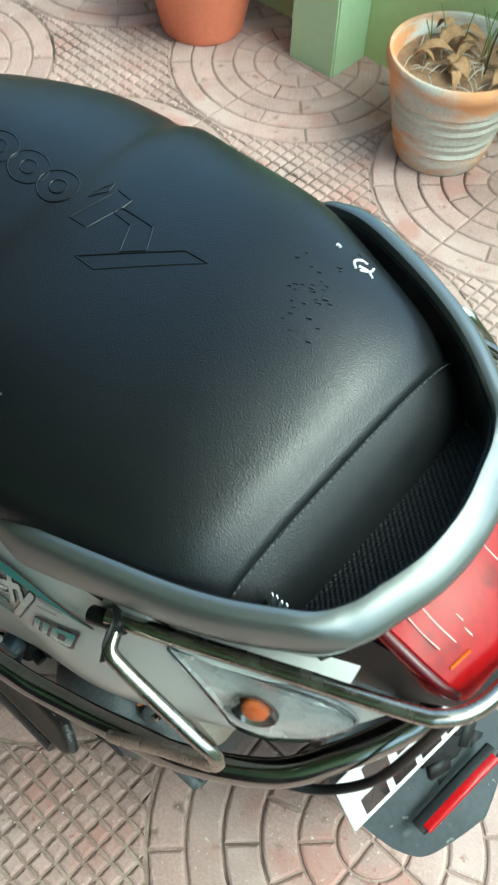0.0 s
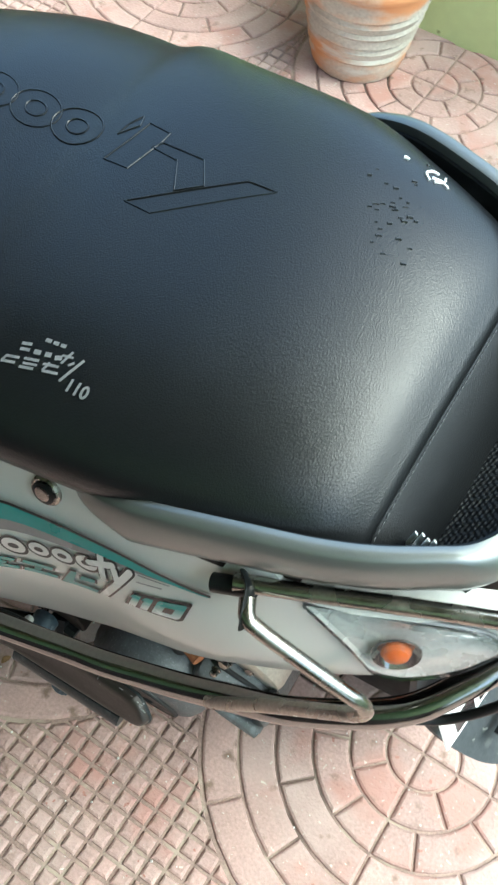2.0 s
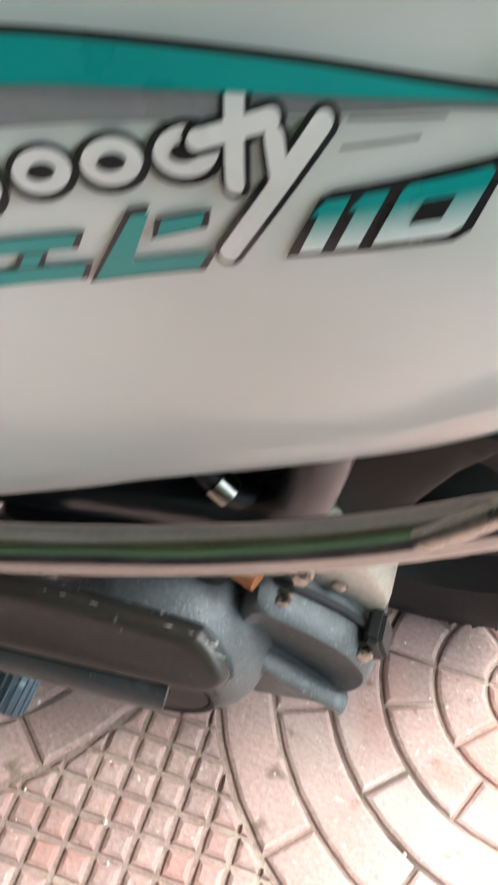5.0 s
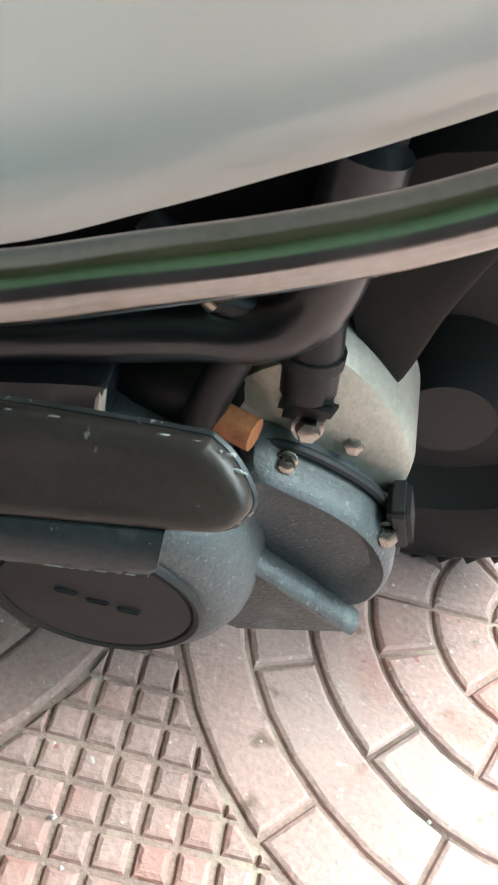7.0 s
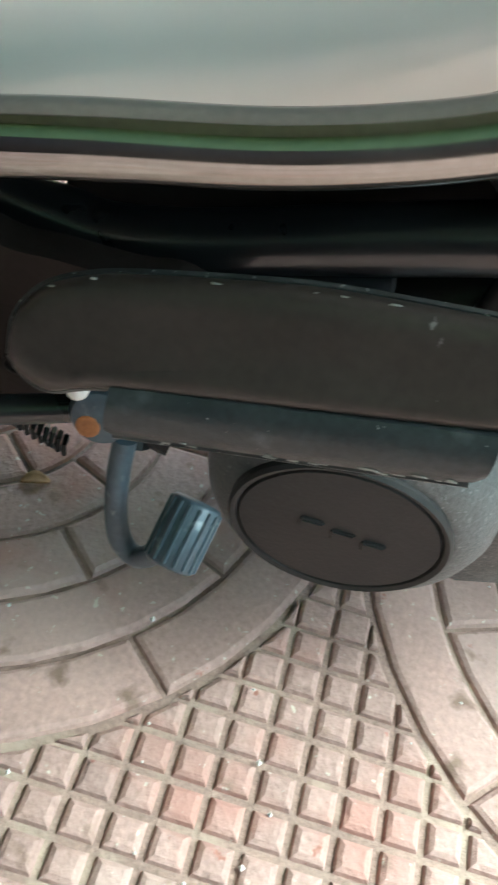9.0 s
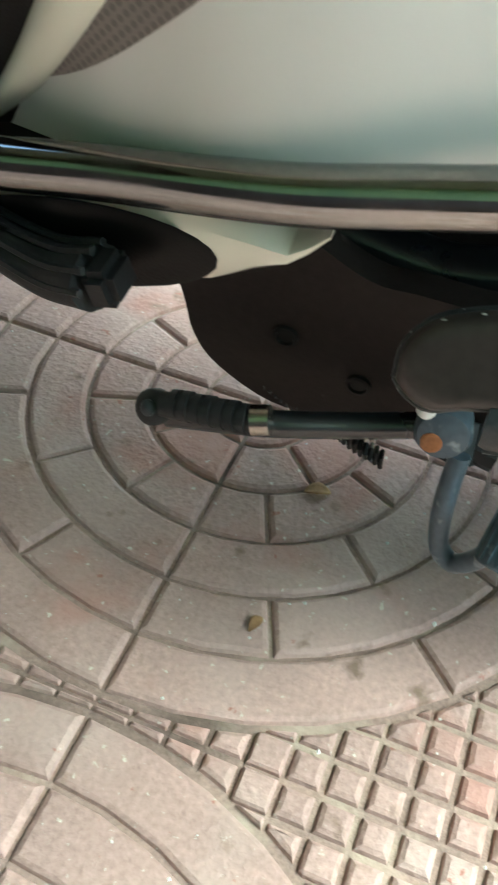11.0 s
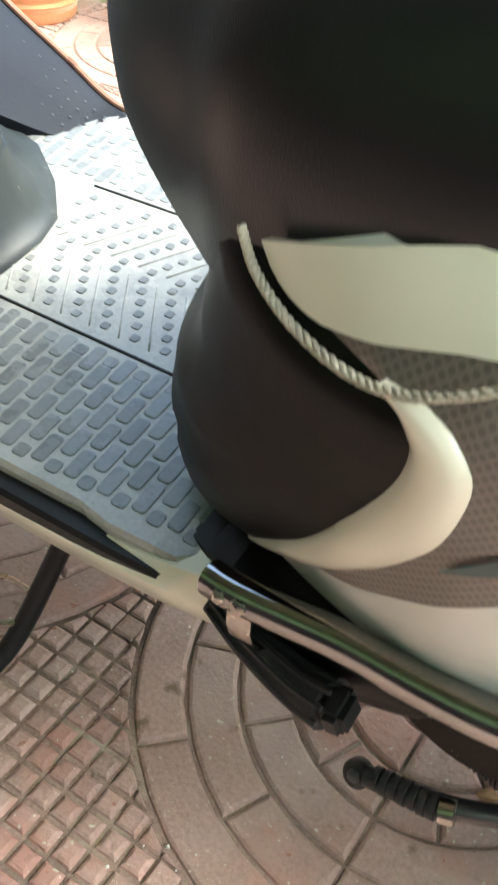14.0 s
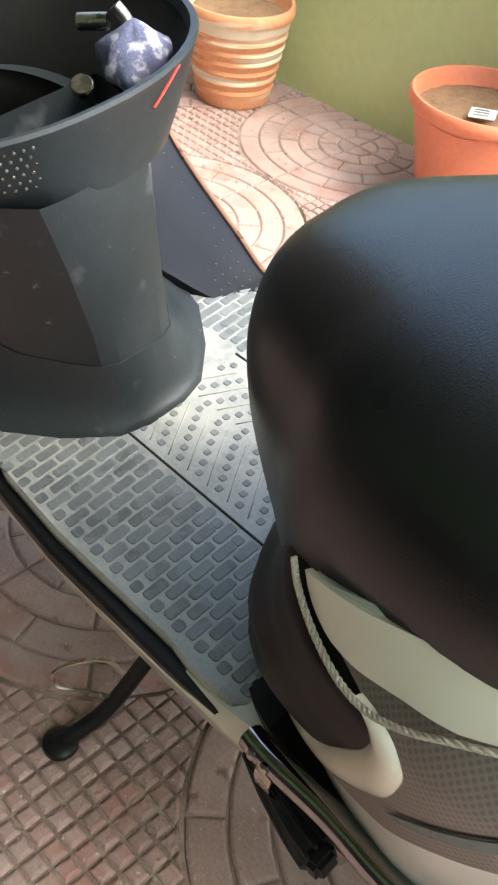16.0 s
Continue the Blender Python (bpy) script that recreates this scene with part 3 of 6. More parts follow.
seat = part("seat", mesh_of("seat", *loft([seat_ring(*s) for s in SEAT])), M["seat"], scooter, "black leatherette two-step seat with embossed graphics", angle=60)
tail_rings = []
for t in (0, 0.25, 0.5, 0.75, 1.0):
    x, zt, zb, w = 0.157 + 0.047 * t ** 0.75, 0.742 - 0.058 * t, 0.698 - 0.024 * t, 0.128 - 0.010 * t
    tail_rings.append(seat_ring(x, zt, zb, w))
part("seat_back_face", mesh_of("sb", *loft(tail_rings)), M["seat"], seat, "black leatherette rear face below the seam", angle=60)
seam_pts = [Vector(p) + Vector((0.002, 0, 0.0015)) for p in seat_ring(*SEAT[-1])[3:-3]]
stitches = []
for p, q in zip(seam_pts, seam_pts[1:]):
    n = max(1, round((q - p).length / 0.0045))
    stitches += [tube([p.lerp(q, (k + 0.1) / n), p.lerp(q, (k + 0.78) / n)], 0.0005, 5, smooth=False) for k in range(n)]
M["thread"] = material("dark_grey_thread", (0.10, 0.10, 0.105), 0.8, vary=0.2, scale=60, fine=400)
part("seam", join(*stitches), M["thread"], seat, "grey stitched seam", angle=0)
part("torn_label", join(*[tube([(0.176 + 0.0042 * k, -0.100, 0.706), (0.177 + 0.0042 * k, -0.0985, 0.724), (0.179 + 0.0040 * k, -0.096, 0.736 + 0.003 * (k % 2))], 0.0017, 6, flat=0.35) for k in range(4)]), M["plate"], seat, "frayed white label scrap at the seam")


def on_seat(points, r, name, mat, lift=0.0004, per=5):
    """A thin line lying on the seat."""
    line = [Vector((x, y, seat_z(x, y) + lift)) for x, y in [(p.x, p.y) for p in smooth_line([(x, y, 0) for x, y in points], per)]]
    return part(name, tube(line, r, 6, smooth=False), mat, seat)


# embossed lines and scuffs on the seat
def emboss(points):
    """A straight-sided closed outline pressed into the cover."""
    line = []
    for (x0, y0), (x1, y1) in zip(points, points[1:] + points[:1]):
        n = max(2, round(math.dist((x0, y0), (x1, y1)) / 0.004))
        line += [(x0 + (x1 - x0) * k / n, y0 + (y1 - y0) * k / n) for k in range(n)]
    line.append(line[0])
    part("embossed_line", tube([(x, y, seat_z(x, y)) for x, y in line], 0.0008, 6, smooth=False), M["seat"], seat)


emboss([(-0.098, 0.001), (-0.0755, -0.0008), (-0.008, 0.051), (-0.0297, 0.0508)])
emboss([(-0.1094, 0.0507), (-0.1042, 0.0574), (-0.0685, 0.0550), (-0.0550, 0.0345), (-0.0717, 0.0225), (-0.0855, 0.0470)])
emboss([(-0.137, 0.029), (-0.1143, 0.027), (-0.106, 0.0567), (-0.105, 0.0672), (-0.125, 0.0710), (-0.129, 0.0545)])
emboss([(-0.1424, 0.0536), (-0.1405, 0.0650), (-0.1340, 0.0755), (-0.1310, 0.0660)])
for cx, cy in ((-0.179, 0.0515), (-0.2215, 0.0545), (-0.266, 0.0575)):
    for k in (1.0, 0.42):
        emboss([(cx + k * (0.0235 * math.cos(a) - 0.004 * math.sin(a)), cy + 0.0175 * k * math.sin(a)) for a in (math.pi / 10 * i for i in range(20))])
rng = random.Random(4)
for k in range(34):
    x, y = rng.gauss(0.062, 0.013), rng.gauss(0.073, 0.018)
    d = rng.uniform(0.0015, 0.0038)
    on_seat([(x, y), (x + d * 0.5, y + d * 0.4), (x + d, y + d * 0.5)], rng.uniform(0.0005, 0.0011), "scuff", M["ink"], 0.0002, 2)
on_seat([(0.071, 0.121), (0.066, 0.126), (0.068, 0.132), (0.073, 0.133)], 0.0011, "torn_spot", M["plate"])
on_seat([(0.071, 0.125), (0.078, 0.127), (0.084, 0.124)], 0.0011, "torn_spot", M["plate"])
on_seat([(0.074, 0.122), (0.079, 0.128), (0.078, 0.134)], 0.0010, "torn_spot", M["plate"])
on_seat([(0.047, 0.129), (0.049, 0.1295), (0.051, 0.129)], 0.0013, "torn_spot", M["plate"])


def seat_patch(outline, name, mat, lift=0.0009):
    """A flat print laid on the seat."""
    bm = bmesh.new()
    bm.faces.new([bm.verts.new((x, y, 0)) for x, y in outline])
    for k, axis in ((0, (1, 0, 0)), (1, (0, 1, 0))):
        v, hi = min(p[k] for p in outline) + 0.004, max(p[k] for p in outline)
        while v < hi:
            bmesh.ops.bisect_plane(bm, geom=bm.verts[:] + bm.edges[:] + bm.faces[:], plane_co=(v, 0, 0) if k == 0 else (0, v, 0), plane_no=axis)
            v += 0.004
    for v in bm.verts:
        v.co.z = seat_z(v.co.x, v.co.y) + lift
    part(name, bm, mat, seat, angle=0)


def seat_bar(x0, y0, x1, y1, r):
    d = Vector((x1 - x0, y1 - y0)).normalized() * r
    seat_patch([(x0 - d.y, y0 + d.x), (x0 + d.y, y0 - d.x), (x1 + d.y, y1 - d.x), (x1 - d.y, y1 + d.x)], "printed_bar", M["print"])


for x0, y0, x1, y1, r in ((-0.126, -0.1345, -0.106, -0.1300, 0.0012), (-0.120, -0.1400, -0.108, -0.1325, 0.0013), (-0.122, -0.1415, -0.101, -0.1385, 0.0012), (-0.117, -0.1475, -0.101, -0.1440, 0.0013),
                          (-0.0980, -0.1335, -0.0880, -0.1310, 0.0009), (-0.0990, -0.1375, -0.0890, -0.1350, 0.0009), (-0.0985, -0.1370, -0.0970, -0.1330, 0.0009),
                          (-0.0850, -0.1300, -0.0745, -0.1275, 0.0009), (-0.0840, -0.1330, -0.0740, -0.1305, 0.0008), (-0.0850, -0.1360, -0.0750, -0.1335, 0.0009),
                          (-0.0710, -0.1280, -0.0600, -0.1255, 0.0009), (-0.0690, -0.1320, -0.0580, -0.1295, 0.0009), (-0.0690, -0.1320, -0.0670, -0.1255, 0.0009),
                          (-0.0925, -0.1220, -0.0855, -0.1200, 0.0011), (-0.0915, -0.1255, -0.0845, -0.1240, 0.0011), (-0.0815, -0.1235, -0.0765, -0.1225, 0.0016), (-0.0735, -0.1220, -0.0690, -0.1210, 0.0016), (-0.0660, -0.1215, -0.0615, -0.1195, 0.0016),
                          (-0.0600, -0.1230, -0.0570, -0.1130, 0.0009), (-0.0625, -0.1180, -0.0545, -0.1165, 0.0008), (-0.0550, -0.1220, -0.0520, -0.1190, 0.0009),
                          (-0.0790, -0.1135, -0.0745, -0.1130, 0.0013), (-0.0730, -0.1130, -0.0690, -0.1125, 0.0013), (-0.0675, -0.1125, -0.0635, -0.1120, 0.0013), (-0.0545, -0.1330, -0.0470, -0.1150, 0.0010)):
    seat_bar(x0, y0, x1, y1, r)


def text_mesh(body, size, bold=0.0):
    """Flat letters in the built-in font, x to the right, y up."""
    cu = bpy.data.curves.new("text", "FONT")
    cu.body, cu.size, cu.align_x = body, size, "LEFT"
    cu.resolution_u, cu.offset = 3, bold
    ob = new("text", cu)
    me = bpy.data.meshes.new_from_object(ob.evaluated_get(bpy.context.evaluated_depsgraph_get()))
    bpy.data.objects.remove(ob)
    bpy.data.curves.remove(cu)
    return me


def text_on_seat(body, x, y, size, mat):
    me = text_mesh(body, size, size * 0.03)
    for v in me.vertices:
        px, py = x + v.co.x, y + v.co.y
        v.co = (px, py, seat_z(px, py) + 0.0015)
    part("printed_number", me, mat, seat, angle=0)


text_on_seat("110", -0.0490, -0.1365, 0.0115, M["print"])

# flank graphics
top_edge = smoothed([(-0.267, 0.481), (-0.243, 0.510), (-0.18, 0.575), (-0.13, 0.625), (-0.096, 0.640), (-0.068, 0.6455), (-0.027, 0.651), (0.016, 0.656), (0.061, 0.660), (0.080, 0.6625)])
low_edge = smoothed([(-0.267, 0.481), (-0.240, 0.502), (-0.18, 0.560), (-0.13, 0.608), (-0.096, 0.625), (-0.068, 0.634), (-0.025, 0.642), (0.018, 0.650), (0.055, 0.657), (0.080, 0.6618)])
part("decal", decal([*top_edge, *reversed(low_edge[1:-1])], 0.0034), M["teal"], left, "teal stripe")
M["darkteal"] = material("dark_teal_decal", (0.006, 0.060, 0.066), 0.3, vary=0.05, scale=20, fine=400, coat=0.5)
tip_top, tip_low = [p for p in top_edge if p[0] < -0.19], [p for p in low_edge if p[0] < -0.19]
part("decal", decal([*tip_top, *reversed(tip_low[1:])], 0.0040), M["darkteal"], left, "dark teal front end of the stripe")
part("decal", decal([(x, z + 0.0022) for x, z in top_edge[4:]] + [(x, z) for x, z in reversed(top_edge[4:])], 0.0034), M["ink"], left, "black outline of the stripe")
part("decal", decal([(x, z) for x, z in low_edge[4:]] + [(x, z - 0.002 - 0.012 * max(0, min(1, (0.05 - x) / 0.15))) for x, z in reversed(low_edge[4:])], 0.0014), M["greydecal"], left, "grey shadow under the stripe")
for cx, cz, r in ((-0.016, 0.6275, 0.0092), (-0.037, 0.6195, 0.0090), (-0.0575, 0.612, 0.0088), (-0.080, 0.601, 0.0105)):
    part("decal", decal(oval(cx, cz, r * 1.3, r, 0.4), 0.0016, step=0.008), M["ink"], left, "black rounded shape")
    part("decal", decal(oval(cx, cz + 0.0005, r * 1.06, r * 0.76, 0.4), 0.0019, step=0.008), M["letter"], left, "white rounded shape")
    part("decal", decal(oval(cx, cz + 0.0005, r * 0.5, r * 0.28, 0.4), 0.0022, step=0.008), M["ink"], left, "dark rounded shape")


def stroke(x0, z0, x1, z1, w, mat, out, label):
    dx, dz = x1 - x0, z1 - z0
    l = math.hypot(dx, dz)
    a = math.atan2(dz, dx)
    pts = [(x1 + w * math.cos(a + b), z1 + w * math.sin(a + b)) for b in (math.pi * (k / 6 - 0.5) for k in range(7))]
    pts += [(x0 + w * math.cos(a + b), z0 + w * math.sin(a + b)) for b in (math.pi * (k / 6 + 0.5) for k in range(7))]
    part("decal", decal(pts, out, step=0.008), mat, left, label)


STROKES = ((0.001, 0.601, 0.0195, 0.6445), (0.0075, 0.638, 0.0115, 0.628), (-0.0060, 0.648, -0.0005, 0.623), (-0.0135, 0.632, 0.0055, 0.642))
for k, (grow, mat, out, label) in enumerate(((0.0017, M["ink"], 0.0016, "black slanted stroke"), (0.0, M["letter"], 0.0023, "white slanted stroke"))):
    for j, (x0, z0, x1, z1) in enumerate(STROKES):
        stroke(x0, z0, x1, z1, 0.0028 + grow, mat, out + 0.0002 * j, label)
stroke(0.026, 0.6395, 0.045, 0.6465, 0.0005, M["greydecal"], 0.0014, "thin grey streak")
stroke(0.026, 0.6465, 0.050, 0.6525, 0.0005, M["greydecal"], 0.0016, "thin grey streak")


def bar_pair(points, out=0.0014):
    """A teal block with a black edge."""
    cx, cz = sum(p[0] for p in points) / len(points), sum(p[1] for p in points) / len(points)
    grown = []
    for x, z in points:
        l = math.hypot(x - cx, z - cz)
        grown.append((x + (x - cx) / l * 0.0022, z + (z - cz) / l * 0.0022))
    part("decal", decal(grown, out, step=0.01), M["ink"], left, "black bar outline")
    part("decal", decal(points, out + 0.0005, step=0.01), M["teal"], left, "teal slanted bar")


bar_pair([(-0.0405, 0.5775), (-0.0075, 0.5925), (-0.0050, 0.5990), (-0.0285, 0.5890), (-0.0245, 0.6075), (-0.0300, 0.6050)])
bar_pair([(-0.0215, 0.6000), (-0.0085, 0.6072), (-0.0080, 0.6122), (-0.0205, 0.6062)], 0.0017)
for x0, x1, z0, rise in ((-0.075, -0.045, 0.567, 0.34), (-0.107, -0.080, 0.554, 0.36), (-0.138, -0.113, 0.541, 0.38)):
    for lift, h, cut in ((0.0, 0.0068, 0), (0.0125, 0.0062, 0.003)):
        r, z = (x1 - cut - x0) * rise, z0 + lift
        bar_pair([(x0, z), (x1 - cut, z + r), (x1 - cut + 0.002, z + h + r), (x0 + 0.002, z + h)])
    r = (x1 - x0) * rise * 0.4
    bar_pair([(x0 + 0.010, z0 + 0.006 + r), (x0 + 0.016, z0 + 0.008 + r), (x0 + 0.018, z0 + 0.0135 + r), (x0 + 0.012, z0 + 0.0115 + r)], 0.0012)


def faded(name, top, low):
    """A print that fades downwards along the slope of the number."""
    m = material(name, top, 0.3, vary=0.03, scale=20, fine=400, coat=0.5)
    n, link = m.node_tree.nodes, m.node_tree.links.new
    tc, dot, r, mix = n.new("ShaderNodeTexCoord"), n.new("ShaderNodeVectorMath"), n.new("ShaderNodeMapRange"), n.new("ShaderNodeMix")
    dot.operation, dot.inputs[1].default_value = "DOT_PRODUCT", (-0.455, 0, 1)
    r.inputs[1].default_value, r.inputs[2].default_value = 0.5985, 0.6105
    mix.data_type, mix.inputs[6].default_value, mix.inputs[7].default_value = "RGBA", (*low, 1), (*top, 1)
    link(tc.outputs["Object"], dot.inputs[0])
    link(dot.outputs["Value"], r.inputs[0])
    link(r.outputs[0], mix.inputs[0])
    link(mix.outputs[2], n["Principled BSDF"].inputs["Base Color"])
    return m


M["number"] = faded("teal_to_white_print", (0.02, 0.30, 0.29), (0.80, 0.84, 0.83))
FIELD = ((0.0185, 0.6045), (0.0665, 0.6265), (0.0690, 0.6475), (0.0210, 0.6250))


def field(u, v):
    a, b, c, d = (Vector(p) for p in FIELD)
    return tuple((a * (1 - u) + b * u) * (1 - v) + (d * (1 - u) + c * u) * v)


part("decal", decal([field(u, v) for u, v in ((-0.01, 0.02), (0.92, -0.06), (0.99, 0.06), (1.02, 0.98), (0.99, 1.04), (0.12, 1.03), (0.06, 0.95))], 0.0014), M["ink"], left, "black number field")
ONE = ((0.06, 0.10), (0.19, 0.09), (0.23, 0.90), (0.10, 0.91), (0.045, 0.70), (0.09, 0.70))
for shift in (0.0, 0.205):
    part("printed_number", decal([field(u + shift, v) for u, v in ONE], 0.0020), M["number"], left, "teal and white digit one")
part("printed_number", decal([field(u, v) for u, v in ((0.47, 0.09), (0.87, 0.07), (0.93, 0.16), (0.965, 0.84), (0.93, 0.92), (0.53, 0.92), (0.505, 0.84))], 0.0020), M["number"], left, "teal and white digit zero")
part("printed_number", decal([field(u, v) for u, v in ((0.63, 0.34), (0.79, 0.33), (0.81, 0.64), (0.65, 0.65))], 0.0024), M["ink"], left, "dark eye of the digit zero")

# dotted grey panel and cream trims at the front of the flank
E1 = smoothed([(-0.345, 0.385), (-0.333, 0.399), (-0.29, 0.445), (-0.237, 0.487), (-0.17, 0.53), (-0.10, 0.56)])
part("dotted_panel", flank(-0.345, -0.12, lambda x: interp(x, E1), lambda x: min(interp(x, SEAT_LINE) - 0.02, interp(x, [(-0.35, 0.562), (-0.33, 0.566), (-0.30, 0.577), (-0.268, 0.587), (-0.2, 0.60), (-0.12, 0.575)])), 0.002, 0.003, nx=40, nz=14, front=lambda z: front_edge(z) + 0.006),
     M["perf"], left, "grey panel printed with fine dots")
# slot under the grab rail: a flat black patch painted for the shade inside
part("slot", decal([(0.016, 0.6905), (0.019, 0.6855), (0.026, 0.6850), (0.082, 0.6925), (0.084, 0.7005), (0.05, 0.6950)], 0.0012), M["underside"], left, "slot under the grab rail, its shade painted as a flat patch")
# key lock
lock_c = on_side(-0.056, 0.671, 0.0)
lock_n = (on_side(-0.056, 0.671, 0.01) - lock_c).normalized()
lock = part("key_lock", disc(lock_c - lock_n * 0.004, 0.0125, 0.008, lock_n, 32), M["steel"], left, "round steel seat lock")
part("lock_barrel", disc(lock_c + lock_n * 0.0030, 0.0092, 0.003, lock_n, 24), M["black"], lock)
part("lock_core", disc(lock_c + lock_n * 0.0055, 0.0062, 0.0012, lock_n, 20), M["steel"], lock)

# cream curved trim between the boot and the flank
HOOK_IN = smoothed([(-0.413, 0.321), (-0.352, 0.405), (-0.320, 0.460), (-0.296, 0.508), (-0.289, 0.535), (-0.294, 0.547), (-0.300, 0.554), (-0.306, 0.558)])
HOOK_OUT = smoothed([(-0.406, 0.323), (-0.345, 0.385), (-0.304, 0.437), (-0.280, 0.474), (-0.267, 0.502), (-0.261, 0.537), (-0.270, 0.553), (-0.284, 0.560), (-0.305, 0.561)])


def hook(side):
    rings = []
    n = 36
    for i in range(n + 1):
        a = HOOK_IN[round(i * (len(HOOK_IN) - 1) / n)]
        b = HOOK_OUT[round(i * (len(HOOK_OUT) - 1) / n)]
        ring = []
        for k in range(9):
            u = k / 8
            ring.append(on_side(a[0] + (b[0] - a[0]) * u, a[1] + (b[1] - a[1]) * u, 0.003 + 0.0055 * math.sin(math.pi * u) ** 0.7, side))
        ring += [on_side(b[0], b[1], -0.004, side), on_side(a[0], a[1], -0.008, side)]
        rings.append(ring)
    return mesh_of("hook", *loft(rings))


part("hook_trim", hook(-1), M["cream"], scooter, "glossy cream curved trim", angle=50)
part("hook_trim", hook(1), M["cream"], scooter, "glossy cream curved trim", angle=50)
for side in (-1, 1):
    part("upper_trim", flank(-0.377, -0.115, lambda x: interp(x, [(-0.377, 0.577), (-0.368, 0.567), (-0.355, 0.563), (-0.340, 0.563), (-0.313, 0.570), (-0.278, 0.582), (-0.246, 0.590), (-0.22, 0.600), (-0.16, 0.64), (-0.115, 0.680)]),
                             lambda x: interp(x, [(-0.377, 0.5775), (-0.36, 0.585), (-0.340, 0.593), (-0.308, 0.605), (-0.278, 0.614), (-0.243, 0.622), (-0.2, 0.637), (-0.16, 0.664), (-0.115, 0.702)]), 0.005, 0.005, side, nx=40, nz=10), M["cream"], scooter, "glossy cream trim strip under the seat edge")

# dark boot below the seat front
BOOT = [(0.296, -0.514), (0.33, -0.524), (0.365, -0.525), (0.395, -0.521), (0.43, -0.505), (0.46, -0.491), (0.53, -0.470), (0.58, -0.460), (0.62, -0.45)]
rings = []
for p in smooth_line([(z, x, 0) for z, x in BOOT], 6):
    z, xf = p.x, p.y
    xc = interp(z, [(0.296, -0.398), (0.331, -0.382), (0.405, -0.332), (0.460, -0.300), (0.508, -0.276), (0.54, -0.270), (0.56, -0.29), (0.62, -0.30)])
    w = side_y(xc, z) - 0.003 if z < 0.555 else interp(z, [(0.555, side_y(-0.29, 0.555) - 0.006), (0.58, 0.205), (0.62, 0.17)])
    ring = []
    for k in range(41):
        a = -math.pi / 2 + math.pi * k / 40
        c, s_ = math.cos(a), math.sin(a)
        side = abs(s_)
        waist = 0.0045 * math.exp(-((z - 0.440 - 0.05 * side ** 2) / 0.013) ** 2) - 0.004 * math.exp(-((z - 0.405 - 0.05 * side ** 2) / 0.012) ** 2)
        tuck = 0.006 * math.exp(-((z - 0.318 - 0.16 * side ** 4) / 0.012) ** 2)
        fold = (waist + tuck) * c ** 0.4 if c > 1e-6 else 0.0
        ring.append((xc + (xf + fold - xc) * abs(c) ** 0.74, math.copysign(abs(s_) ** 0.88, s_) * (w - 0.5 * fold), z))
    rings.append(ring)
part("boot", mesh_of("boot", *loft(rings)), M["matt"], scooter, "matt black panel below the front of the seat", angle=60)

# grab rail round the tail
RAIL = [(-0.030, 0.169, 0.704), (-0.015, 0.170, 0.719), (0.004, 0.168, 0.731), (0.04, 0.161, 0.744), (0.09, 0.147, 0.750), (0.13, 0.134, 0.751), (0.162, 0.120, 0.751), (0.192, 0.102, 0.750), (0.210, 0.089, 0.749), (0.222, 0.071, 0.749), (0.229, 0.05, 0.750), (0.236, 0.024, 0.751)]
RAIL_SIDE = [(0, -0.006), (0.001, 0), (0.0045, 0.0016), (0.0095, 0.0008), (0.0115, -0.0015), (0.0165, -0.014), (0.0195, -0.028), (0.0185, -0.040), (0.0135, -0.049), (0.006, -0.053), (0, -0.048), (-0.002, -0.03)]
RAIL_REAR = [(0, -0.006), (0.001, 0), (0.006, -0.001), (0.013, -0.005), (0.0185, -0.0095), (0.0215, -0.0125), (0.0228, -0.016), (0.022, -0.021), (0.018, -0.027), (0.010, -0.030), (0, -0.028), (-0.002, -0.018)]
RAIL_LINE = smooth_line([(x, -y, z) for x, y, z in RAIL] + [(0.238, 0.0, 0.751)] + [(x, y * 1.08, z) for x, y, z in reversed(RAIL)], 9)


def along_rail(section):
    """Sweep a section, which may change with the place, round the inner edge of the rail."""
    rings, n = [], len(RAIL_LINE) - 1
    run = [0.0]
    for p, q in zip(RAIL_LINE, RAIL_LINE[1:]):
        run.append(run[-1] + (q - p).length)
    for i, c in enumerate(RAIL_LINE):
        d = (RAIL_LINE[min(i + 1, n)] - RAIL_LINE[max(i - 1, 0)]).normalized()
        out = d.cross(Vector((0, 0, 1))).normalized()
        end = min(run[i], run[-1] - run[i])
        rings.append([c + out * a + Vector((0, 0, b)) for a, b in section(c, end)])
    return mesh_of("rail", *loft(rings))


def rail_section(c, end):
    r = min(1.0, max(0.0, (0.096 - abs(c.y)) / 0.020))
    f = min(1.0, 0.05 + (end / 0.065) ** 0.8)
    h = f * interp(c.x, [(-0.03, 1.0), (0.03, 0.90), (0.09, 0.78), (0.14, 0.72), (0.20, 0.80), (0.215, 1.0)])
    return [((a0 + (a1 - a0) * r) * f, (b0 + (b1 - b0) * r) * h) for (a0, b0), (a1, b1) in zip(RAIL_SIDE, RAIL_REAR)]


grab = part("grab_rail", along_rail(rail_section), M["silver"], scooter, "silver painted grab rail round the tail", angle=50)
part("rail_lining", along_rail(lambda c, end: [(-0.0005, -0.007), (-0.0025, -0.008), (-0.006, -0.05 * min(1, end / 0.05)), (-0.003, -0.05 * min(1, end / 0.05))]), M["black"], grab, "black plastic lining inside the rail")
